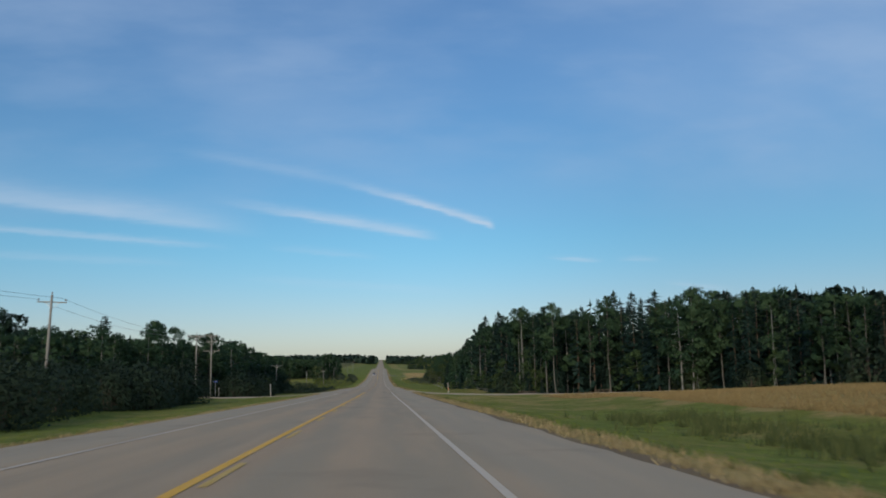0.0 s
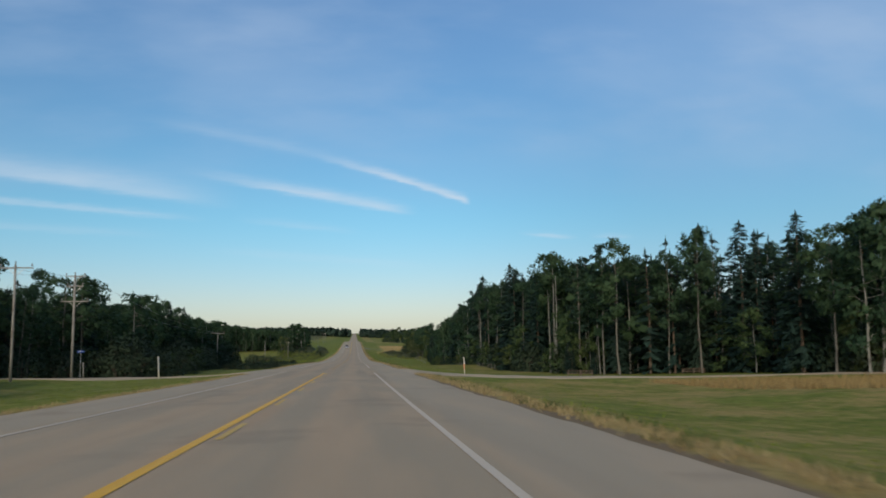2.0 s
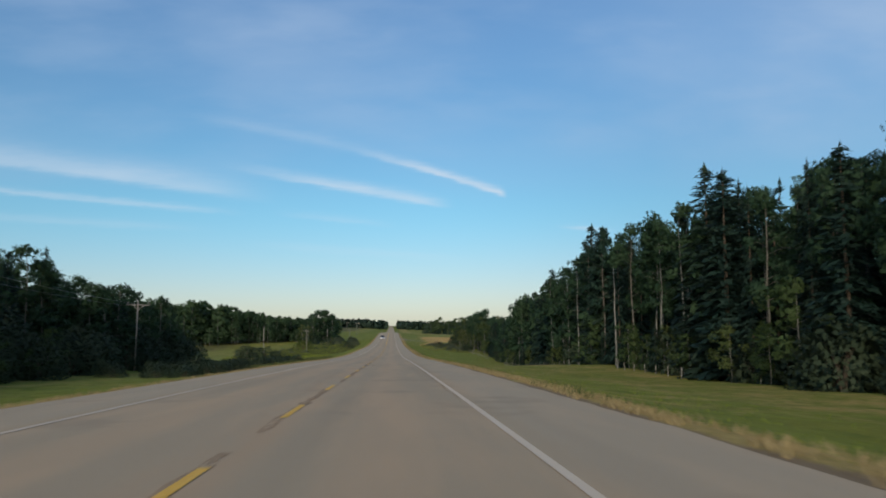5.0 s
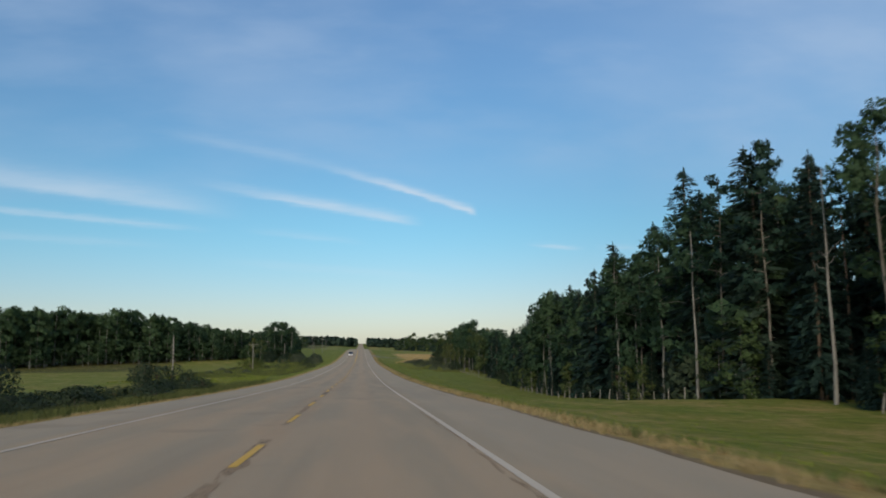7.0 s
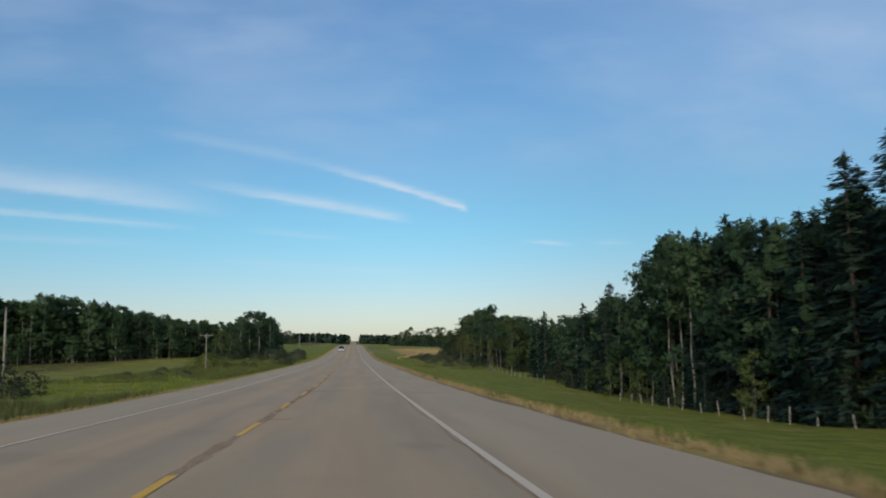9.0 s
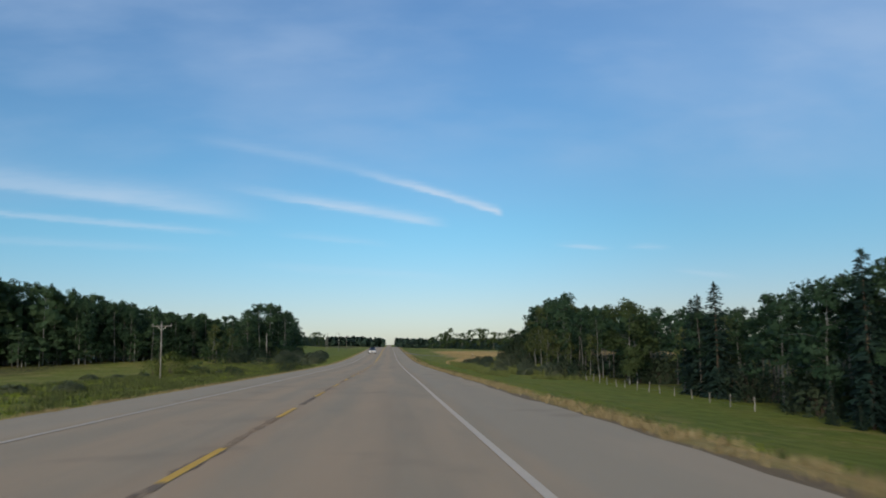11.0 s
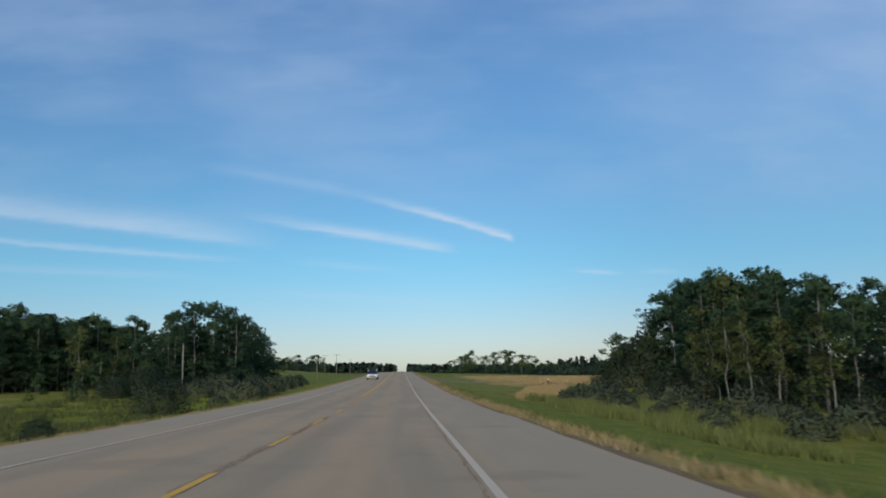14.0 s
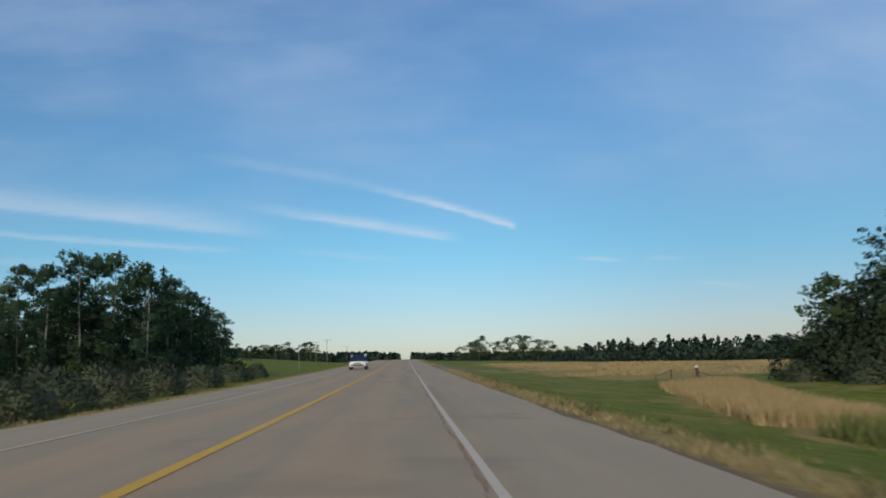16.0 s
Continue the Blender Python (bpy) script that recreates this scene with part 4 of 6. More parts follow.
THIN = {"spruce_thin": [(bare_stem(16.0, 0.15), spruce(s, 16.0, 2.6, 0.05, 44, 1.6)[1]) for s in (55, 56)],
        "aspen_thin": [(bare_stem(12.0, 0.10), aspen(s, 12.0, 0.12, 2.3, 175, 0.97, 0.05, 0.10)[1]) for s in (7, 8, 9)],
        "aspen_bare": [(bare_stem(12.0, 0.10), aspen(s, 12.0, 0.48, 1.9, 260, 0.62, 0.05, 0.10)[1]) for s in (17, 18, 19)]}
plant_kind("snag", [snag(s) for s in (71, 72, 73)], M_SNAG, None, "dead_tree", "bleached dead standing tree with broken branches", "tree", 13.0)
plant_kind("shrub", [shrub(81)] + [dome(s, 2.6, 1.8, 680, 0.24) for s in (82, 83, 84, 85)], M_BARK_DARK, M_WILLOW, "willow_bush", "dense grey-green willow bush in the roadside grass", "bush", 2.6)
plant_kind("hedge", [dome(s, 3.4, 2.2, 2000, 0.19) for s in (101, 102, 103)], M_BARK_DARK, M_WILLOW, "hedge_willow", "tall dense rounded willow bush beside the road", "bush", 3.4)
plant_kind("dome", [dome(s, 2.4, 1.7, 1500, 0.215) for s in (105, 106, 107)], M_BARK_DARK, M_SAGE, "sage_willow", "rounded pale grey-green willow bush in the roadside grass", "bush", 2.4)
plant_kind("gold_shrub", [dome(s, 3.4, 2.2, 1900, 0.19) for s in (86, 87)], M_BARK_DARK, M_GOLDLEAF, "yellow_willow", "rounded willow bush with yellowing leaves in rough grass", "bush", 3.4)
DEEP = []


def deep_woods():
    """The trees behind the first rows, joined by kind."""
    for key, leaf_m, bark_m in (("spruce_thin", M_SPRUCE, M_BARK_DARK), ("aspen_thin", M_ASPEN, M_BARK_PALE), ("aspen_bare", M_ASPEN, M_BARK_GREY)):
        wood_bits, crown_bits = [], []
        for i, (kind, x, y, h, wide, turn) in enumerate(d for d in DEEP if d[0] == key):
            wood, crown = THIN[key][i % len(THIN[key])]
            s = h / (16.0 if key == "spruce_thin" else 12.0)
            c, n = math.cos(turn), math.sin(turn)
            m = np.array([[c * s * wide, -n * s * wide, 0], [n * s * wide, c * s * wide, 0], [0, 0, s]])
            at = np.array([x, y, ground_z(x, y) - 0.05])
            wood_bits.append((wood[0] @ m.T + at, wood[1]))
            crown_bits.append((crown[0] @ m.T + at, crown[1], unit(crown[2] @ m.T)))
        for name, bits, mat, label in (("deep_wood_trunks", wood_bits, bark_m, "trunks crowded deep in the woods"), ("deep_wood_crowns", crown_bits, leaf_m, "dark crowns crowded deep in the woods")):
            v, f = join(bits)
            facing = np.concatenate([b[2] for b in bits]) if len(bits[0]) == 3 else None
            tagged(new(name, mesh_np(name, v, f, mat, facing)), label, "woods", kind="stuff")




def plant(key, x, y, h, group, k=None, wide=1.0, turn=None):
    protos, name, label, category, nominal = PLANTS[key]
    k = int(R.randint(len(protos))) if k is None else k
    wood, crown, first = protos[k]
    s = h / nominal
    m = pose(x, y, ground_z(x, y) - 0.05, 0, 0, R.uniform(0, 360) if turn is None else turn) @ Matrix.Diagonal((s * wide, s * wide, s, 1))
    if first is None:
        ob = tagged(empty(name), label, category, group)
        add_part("stem" if category == "bush" else "trunk", wood, ob)
        if crown:
            add_part("foliage" if category == "bush" else "crown", crown, ob)
        ob.matrix_basis = m
        protos[k][2] = ob
        return ob
    ob = copy_thing(first, Matrix.Identity(4))
    ob.matrix_basis = m
    return tagged(ob, group=group)


def clear_of(x, y, gap, placed):
    for a, b in placed:
        if abs(a - x) < gap and abs(b - y) < gap and (a - x) ** 2 + (b - y) ** 2 < gap * gap:
            return False
    placed.append((x, y))
    return True


def wood_patch(count, where, top, mix, group, gap=2.0, low=0.72, deep=None):
    """Trees strewn over an area: where() gives a place, top(y) the height of the treetops over datum."""
    placed, tries = [], 0
    while len(placed) < count and tries < count * 12:
        tries += 1
        x, y = where()
        if not clear_of(x, y, gap, placed):
            continue
        key = mix[int(R.randint(len(mix)))]
        h = (top(x, y) - ground_z(x, y)) * R.uniform(low, 1.0)
        if deep is not None and deep(x, y):
            DEEP.append(("spruce_thin" if key in ("spruce", "pine") else "aspen_bare" if x > 0 and y > 345 else "aspen_thin", x, y, max(3.0, h), R.uniform(0.9, 1.25), R.uniform(0, 6.283)))
            continue
        plant(key, x, y, max(3.0, h), group, wide=R.uniform(0.85, 1.2) * max(0.75, min(1.25, 12.0 / max(h, 5))))


# right-hand woods: treetops along the edge
TOP_R = ((60, 7.4), (85, 8.6), (105, 10.4), (125, 11.6), (141, 10.8), (147, 10.8), (153, 8.4), (158, 9.6), (182, 9.8), (200, 11.5), (216, 9.2), (227, 8.9), (247, 11.0), (258, 9.2), (268, 6.8), (276, 5.6), (283, 5.0), (289, 3.2), (296, 2.8), (301, 4.0), (311, 3.6), (318, 4.4), (323, 2.2), (331, -0.5), (340, -0.2), (346, -1.5), (362, -1.6), (370, -3.4), (377, -4.2), (384, -3.9), (392, -3.0), (400, -2.2), (417, -2.3), (427, -2.0), (439, -0.3), (460, 1.0), (486, 1.6))


def top_right(x, y):
    back = 0.15 * max(0.0, min(x, 48) - 31) if 140 < y < 330 else 0.0
    return float(np.interp(y, [a for a, _ in TOP_R], [b for _, b in TOP_R])) + back


def edge_r(y):
    return float(np.interp(y, (55, 100, 130, 140, 146, 152, 330, 350, 420, 450, 470, 482, 495), (58, 50, 47, 43.5, 34, 31, 30.5, 30, 29.5, 29, 35, 41, 47)))


def in_right(y0, y1, depth):
    def f():
        y = R.uniform(y0, y1)
        return edge_r(y) + R.rand() ** 1.5 * depth, y
    return f


def behind_right(x, y):
    return x > edge_r(y) + 7


wood_patch(95, in_right(55, 140, 34), top_right, ["spruce", "aspen", "pine", "spruce", "aspen_full"], "right-hand woods", 1.9, 0.8, behind_right)
wood_patch(230, in_right(138, 345, 30), top_right, ["spruce", "pine", "aspen_tall", "spruce", "spruce", "aspen"], "right-hand woods", 1.8, 0.84, behind_right)
wood_patch(64, in_right(345, 425, 24), top_right, ["aspen", "aspen_full", "aspen_gold", "aspen_tall", "aspen", "aspen_full"], "right-hand aspens", 1.7, 0.76, behind_right)
wood_patch(56, in_right(428, 490, 26), top_right, ["aspen", "aspen_full", "aspen_tall", "aspen_gold", "aspen"], "right-hand aspens", 1.8, 0.75, behind_right)
for i in range(260):                            # the crowded second rows
    y = R.uniform(60, 345)
    x = edge_r(y) + R.uniform(2.5, 13)
    DEEP.append(("spruce_thin" if R.rand() < 0.6 else "aspen_thin", x, y, (top_right(x, y) - ground_z(x, y)) * R.uniform(0.78, 0.97), R.uniform(1.0, 1.4), R.uniform(0, 6.283)))
for i in range(26):
    y = R.uniform(350, 480)
    x = edge_r(y) + R.uniform(3, 14)
    DEEP.append(("aspen_bare", x, y, (top_right(x, y) - ground_z(x, y)) * R.uniform(0.8, 1.0), R.uniform(1.0, 1.4), R.uniform(0, 6.283)))
for i in range(110):
    y = R.uniform(50, 245)
    x = -R.uniform(34, 46)
    h = float(np.interp(y, (50, 138, 205, 245), (5.2, 6.6, 5.2, 0.6))) - ground_z(x, y)
    DEEP.append(("spruce_thin" if R.rand() < 0.35 else "aspen_thin", x, y, h * R.uniform(0.75, 0.95), R.uniform(1.0, 1.4), R.uniform(0, 6.283)))
for i in range(230):                            # brush under the trees beyond the left field
    a = R.rand()
    x = float(np.interp(a, (0, 0.6, 0.8, 1), (-135, -55, -36, -32))) - R.uniform(-2, 10)
    y = float(np.interp(a, (0, 0.6, 0.8, 1), (400, 478, 500, 590))) + R.uniform(0, 14)
    DEEP.append(("aspen_thin", x, y, R.uniform(3.0, 6.5) * (1.35 if x < -55 else 1.0), R.uniform(1.4, 2.0), R.uniform(0, 6.283)))
# undergrowth at the foot of the woods
for i in range(84):
    y = R.uniform(140, 345)
    key = ("young", "young", "spruce", "spruce", "shrub")[int(R.randint(5))]
    plant(key, edge_r(y) - R.uniform(0.0, 2.3), y, R.uniform(2.2, 5.6) * (1 if R.rand() < 0.7 else 0.6), "undergrowth of the right-hand woods", wide=1.5 if key == "spruce" else 1.0)
for i in range(40):                            # dead brush among the aspens
    y = R.uniform(350, 470)
    plant("shrub", edge_r(y) + R.uniform(0.5, 9), y, R.uniform(2.2, 3.8), "undergrowth of the right-hand woods", wide=1.1)
for i in range(30):
    y = R.uniform(404, 482)
    plant("shrub" if R.rand() < 0.7 else "young", edge_r(y) - R.uniform(0.5, 4.5), y, R.uniform(1.4, 3.2), "undergrowth of the right-hand woods")
for i in range(16):
    y = R.uniform(70, 138)
    plant("young" if R.rand() < 0.5 else "shrub", edge_r(y) - R.uniform(0.0, 1.5), y, R.uniform(2.0, 5.0), "undergrowth of the right-hand woods")
for x, y, h in ((29.3, 185.5, 8.0), (30.3, 160.5, 8.8), (32.3, 153.5, 6.6), (45.0, 128, 7.0), (44.2, 134, 7.2), (43.0, 139.5, 6.0), (28.8, 225, 5.6), (29.0, 219, 4.2), (28.9, 247.5, 5.0), (28.8, 243, 6.4), (29.2, 197, 5.0), (29.0, 206, 4.4), (48, 121, 6.4)):
    plant("young", x, y, h, "undergrowth of the right-hand woods", None, 1.15)
# trees that stand out along the edge: kind, x, y, height of the tip
for key, x, y, tip, k in (
        ("aspen_lone", 30.3, 167.4, 11.6, 0), ("aspen_lone", 30.0, 169.6, 9.4, 1), ("snag", 29.6, 164.0, 7.6, 0), ("pine", 30.5, 155, 9.6, 1), ("pine", 31, 146.5, 10.8, 0),
        ("spruce", 31, 201.4, 11.6, 1), ("spruce", 31, 182, 9.5, 2), ("spruce", 31, 205.6, 12.8, 0), ("pine", 31.5, 213, 10.4, 2), ("aspen", 30, 228, 10.2, 1),
        ("pine", 30.4, 242, 11.6, 0), ("snag", 29.2, 232, 6.6, 2), ("spruce", 36.0, 269.3, 14.8, 3), ("spruce", 32, 256.5, 9.8, 1), 
        ("pine", 29.5, 248, 9.8, 1), ("snag", 29.0, 252, 5.5, 0), ("spruce", 31, 244.4, 10.8, 2), 
        ("spruce", 32.5, 338, 0.8, 3), ("spruce", 29.9, 284.4, 4.9, 2), ("spruce", 31.0, 281.2, 5.8, 1), ("spruce", 30.7, 279.1, 7.7, 0), ("aspen_full", 31.5, 274, 5.8, 1), ("spruce", 34.6, 275.6, 9.6, 3), ("aspen_tall", 29.5, 261.0, 7.2, 0), ("aspen_tall", 29.4, 309.3, 3.0, 1), ("aspen_tall", 29.6, 311.3, 3.4, 2), ("aspen_tall", 29.2, 306.2, 2.6, 0), ("aspen_tall", 29.6, 274.0, 6.4, 1), ("aspen_tall", 29.8, 275.6, 5.8, 2), ("aspen_full", 32, 258, 9.4, 2),
        ("aspen_full", 32, 316, 4.8, 0), ("aspen_full", 32, 319, 3.4, 1), ("spruce", 32, 304.5, 4.4, 1), ("aspen_full", 32, 301, 3.8, 2), ("aspen_full", 31.5, 311, 3.4, 0), ("aspen_full", 31.5, 307, 3.0, 1), ("aspen_full", 31.5, 322, 1.8, 2), ("spruce", 33, 293, 3.0, 1), ("aspen_full", 32, 289, 3.4, 0), ("aspen_full", 32, 297, 2.6, 1),
        ("spruce", 31, 373.6, -3.0, 1), ("spruce", 31, 371.8, -2.7, 2), ("spruce", 31.3, 368.4, -1.7, 0), ("aspen_full", 31.5, 332, -0.6, 2), ("spruce", 45, 126, 11.4, 2), ("spruce", 45, 149, 13.2, 0), ("spruce", 45, 138, 12.0, 1), ("aspen", 44, 119, 9.8, 3), ("aspen_full", 46.6, 116, 11.2, 1), ("aspen_full", 44.6, 115, 9.6, 2), ("aspen", 48, 117, 11.4, 0), ("aspen", 32, 143.5, 11.2, 1), ("pine", 32, 157.7, 10.2, 2),
        ("aspen", 31, 171.8, 12.6, 2), ("olive", 31, 395.5, -2.0, 0), ("olive", 36, 447, 0.2, 1), ("aspen_tall", 30.5, 408, -2.0, 2), ("aspen_tall", 30, 416, -2.0, 0), ("spruce", 32, 247.5, 11.8, 1), ("spruce", 32, 203.7, 11.8, 3),
        ("aspen_tall", 31, 221, 10.0, 0), ("aspen_tall", 32.5, 224.5, 10.2, 1), ("aspen_tall", 30.6, 217.5, 10.2, 2), ("aspen_tall", 30.2, 211, 10.6, 1), ("spruce", 32.5, 287, 4.6, 1), ("spruce", 31, 291.5, 2.6, 0), ("spruce", 31.4, 299, 2.4, 2)):
    plant(key, x, y, tip - ground_z(x, y), "right-hand woods", k, 1.3 if key == "spruce" else 0.95)
for x, y, tip in ((33, 445, 0.9), (34, 455, 1.2), (36, 471, 2.6), (40.0, 479.5, 3.6), (36, 460, 1.4), (31.5, 452, -0.6), (41, 476, 4.2), (34.5, 475, 1.6)):
    plant("aspen_full", x, y, tip - ground_z(x, y), "right-hand aspens", None, 1.2)
for x, y, tip in ((36.5, 473, 2.0), (38.5, 476.5, 3.0), (34, 470.5, 0.8), (40, 472, 3.2), (37, 467, 1.8), (35.5, 464, 1.4)):
    plant("aspen_full", x, y, tip - ground_z(x, y), "right-hand aspens", None, 1.15)
for x, y, h in ((28.6, 475, 6.8), (30.2, 477, 5.6), (31.6, 474, 6.4), (33.0, 477, 7.6), (27.2, 477, 3.0)):
    plant("young", x, y, h, "right-hand aspens", None, 1.25)

for x, y, h in ((28.4, 473.6, 4.4), (30.6, 473.0, 5.6), (27.2, 477.5, 3.2), (31.8, 475.6, 6.2), (29.6, 476.4, 5.0), (33.4, 474.2, 6.6)):
    plant("hedge", x, y, h, "right-hand aspens", None, 1.0)
for x, y, h in ((28.6, 406, 6.4), (28.2, 417, 6.6), (27.8, 424, 7.2), (27.2, 430, 6.8), (27.0, 434, 7.6), (26.8, 437.5, 7.2), (27.4, 441, 6.6), (27.0, 446, 6.2)):
    plant("aspen_gold", x, y, h, "right-hand aspens", None, 1.0)

# left-hand woods
TOP_L = ((50, 4.5), (88, 5.2), (99, 6.2), (114, 7.0), (138, 7.2), (154, 5.8), (184, 6.0), (202, 5.8), (222, 3.0), (235, 1.8), (254, -0.4), (270, -1.5))


def top_left(x, y):
    return float(np.interp(y, [a for a, _ in TOP_L], [b for _, b in TOP_L]))


def in_left():
    y = R.uniform(48, 252)
    return -float(np.interp(y, (50, 110, 140, 250), (38, 36, 29, 31))) - R.rand() ** 1.5 * 26, y


wood_patch(170, in_left, top_left, ["aspen_full", "aspen", "spruce", "aspen_full", "aspen"], "left-hand woods", 1.8, 0.72, lambda x, y: x < -44)
for i in range(50):
    y = R.uniform(138, 206)
    plant("hedge" if R.rand() < 0.6 else "young", -R.uniform(22.5, 30) - (4 if y > 180 else 0), y, R.uniform(2.0, 4.4), "undergrowth of the left-hand woods", wide=1.2)
for key, x, y, tip in (("aspen", -38, 138, 8.6), ("aspen", -38, 153, 8.3), ("aspen", -36, 131.5, 8.3), ("spruce", -32, 193, 5.4), ("spruce", -36, 201, 6.3),
                       ("aspen_full", -32, 178, 5.8), ("snag", -33, 183, 5.9), ("spruce", -32, 206, 4.7), ("aspen", -34, 160, 4.9), ("snag", -37, 170, 7.0), ("aspen_full", -31.4, 231, 1.9), ("aspen_full", -29.5, 234, 1.4), ("aspen", -34, 227, 2.2), ("aspen_full", -29.4, 238, -0.6), ("aspen_full", -29.6, 243, -1.2), ("aspen_full", -33, 224, 1.6)):
    plant(key, x, y, tip - ground_z(x, y), "left-hand woods")
for x, y, h in ((-29, 133, 2.4), (-31, 130, 2.8), (-33, 128, 3.2), (-24, 136, 2.6), (-22.5, 139, 3.0), (-26, 138, 3.0), (-29, 137, 3.4), (-21, 142, 2.8)):
    plant("shrub", x, y, h, "undergrowth of the left-hand woods", wide=1.3)
# the dense willow hedge before the side road
for i in range(40):
    y = R.uniform(18, 92)
    plant("hedge", -R.uniform(19.0, 27), y, R.uniform(2.8, 4.2), "willow hedge by the road", wide=1.15)

for x, y, h in ((-25.5, 100, 3.2), (-24.4, 104, 3.0), (-26.6, 107, 3.3), (-27.6, 103, 3.6), (-23.4, 97, 3.0), (-28.4, 99, 3.8), (-26.0, 95, 3.6)):
    plant("hedge", x, y, h, "willow hedge by the road", wide=1.15)
plant("spruce", -47.0, 141, 9.4 - ground_z(-47, 141), "left-hand woods", wide=1.6)

# the far edge of the left field
def in_far_left():
    a = R.rand()
    return float(np.interp(a, (0, 0.6, 0.8, 1), (-135, -55, -36, -34))) - R.uniform(0, 16), float(np.interp(a, (0, 0.6, 0.8, 1), (402, 480, 502, 590))) + R.uniform(0, 26)


wood_patch(170, in_far_left, lambda x, y: float(np.interp(x, (-150, -80, -50, -40, -30), (9.0, 8.4, 1.8, 1.6, 2.2))), ["aspen_full", "aspen", "aspen_full", "aspen_full", "aspen_tall"], "trees beyond the left field", 1.8, 0.80, lambda x, y: x < -70 or y > 500 and x < -44)
RF = np.random.RandomState(77)
for i in range(150):                            # the close-grown rows behind, crown to crown
    a = RF.rand()
    x = float(np.interp(a, (0, 0.7, 1), (-135, -55, -40))) - RF.uniform(2, 14)
    y = float(np.interp(a, (0, 0.7, 1), (402, 480, 500))) + RF.uniform(4, 22)
    top = float(np.interp(x, (-150, -80, -50, -40, -30), (9.0, 8.4, 1.8, 1.6, 2.2)))
    DEEP.append(("aspen_thin", x, y, (top - ground_z(x, y)) * RF.uniform(0.72, 0.94), RF.uniform(1.2, 1.6), RF.uniform(0, 6.283)))
for key, x, y, tip in (("aspen_full", -33, 520, 5.2), ("aspen_full", -35, 516, 4.6), ("aspen_full", -32, 527, 5.0), ("spruce", -33, 539, 5.4), ("aspen_full", -36, 523, 5.0), ("aspen", -48, 498, 0.8),
                       ("aspen_full", -31, 558, 1.4), ("aspen_full", -31, 566, 1.0),  ("aspen_full", -32, 550, 2.2), ("aspen", -36, 504, 2.0),
                       ("aspen", -38, 493, 0.8), ("aspen_full", -30, 531, 3.6), ("aspen_full", -34, 534, 4.2), ("aspen_full", -30, 543, 2.6), ("aspen_full", -33, 546, 3.0), ("aspen_full", -29, 519, 2.4),  ("aspen_full", -38, 514, 3.2), ("aspen_gold", -36, 480, -2.5), ("aspen_gold", -38, 474, -2.0)):
    plant(key, x, y, tip - ground_z(x, y), "trees beyond the left field", wide=1.1)
for i in range(46):
    y = R.uniform(462, 556)
    plant("hedge" if R.rand() < 0.85 else "young", -R.uniform(26, 38), y, R.uniform(1.8, 3.4), "undergrowth of the left trees", wide=1.2)
# the dense end of the left-hand woods, leafy to the ground, with low brush between it and the verge
placed = []
for i in range(260):
    y = R.uniform(188, 254)
    x = -R.uniform(29.2, 34.5)
    lit = y < 221 and abs(x + 28.2 + 0.325 * (220.5 - y)) < 2.4     # the evening light that reaches the pole
    if len(placed) < 34 and not lit and clear_of(x, y, 2.2, placed):
        plant("hedge", x, y, R.uniform(3.0, 5.2) * (1.0 if y < 240 else 0.75), "undergrowth of the left-hand woods", wide=1.2)
for x, y, tip in ((-36, 206, 3.6), (-34.4, 212, 3.6), (-33, 218, 2.8), (-30.8, 223, 2.4), (-33.6, 227, 2.2), (-30.2, 229, 0.6), (-31.4, 236, 0.2), (-31.8, 243, -0.8)):
    plant("aspen_full", x, y, tip - ground_z(x, y), "left-hand woods", None, 1.25)
for i in range(40):
    y = R.uniform(192, 236)
    plant("hedge", -R.uniform(15.5, 27.5), y, R.uniform(0.8, 1.3), "bushes on the left verge", wide=2.0)
# bushes along the left verge
for x, y, h in ((-14.5, 212, 1.8), (-15.5, 218, 1.8), (-16, 206, 2.4), (-17, 226, 2.0), (-18, 221, 2.6), (-20, 226, 3.0), (-18.5, 214, 3.0), (-20.5, 218, 3.8), (-22, 222, 4.2), (-18, 236, 1.6), (-20, 243, 1.8), (-21, 232, 2.6), (-16, 232, 1.4), (-18.5, 244, 1.6), (-19, 250, 1.5), (-17.5, 256, 1.5), (-22.5, 229, 3.0), (-25, 226, 2.8), (-27, 228, 2.6), (-24, 222, 2.2), (-30, 227, 2.8), (-32, 224, 3.0), (-20.5, 213, 2.6), (-23, 209, 3.0), (-16.5, 240, 1.3), (-18.5, 268, 1.0), (-20.3, 272, 1.3), (-22, 276, 1.4), (-17.2, 264, 0.9), (-24, 279, 1.3), (-26, 284, 1.5), (-29.3, 304.5, 3.3), (-31.5, 306, 3.0), (-27, 304, 2.7), (-25.3, 306, 2.0), (-33, 308, 2.4), (-30.5, 301, 2.6), (-24, 300, 1.6), (-26.5, 414, 1.6), (-24, 420, 1.6),
                (-20, 404, 1.6), (-16.6, 435, 3.3), (-17.5, 435.6, 3.1), (-15.2, 446, 1.5), (-13.2, 407, 1.3), (-14.6, 410, 1.2), (-15.0, 459, 2.8), (-17, 461, 3.2), (-16, 466, 2.9), (-15.5, 472, 2.9), (-17.5, 476, 2.8),
                (-16.5, 483, 3.0), (-18, 489, 2.6), (-17, 497, 2.9), (-18.5, 505, 2.6), (-18, 514, 3.0), (-19, 524, 2.6), (-19, 535, 2.2), (-21, 545, 2.6), (-23, 470, 3.0), (-24, 482, 3.2), (-25, 495, 3.4), (-24, 510, 3.0)):
    low = 0.45 if 200 < y < 262 and x > -29 else 0.72 if y > 400 else 0.9
    plant("dome" if y > 445 else "hedge" if y > 400 else "shrub", x, y, h * low, "bushes on the left verge", wide=1.2)
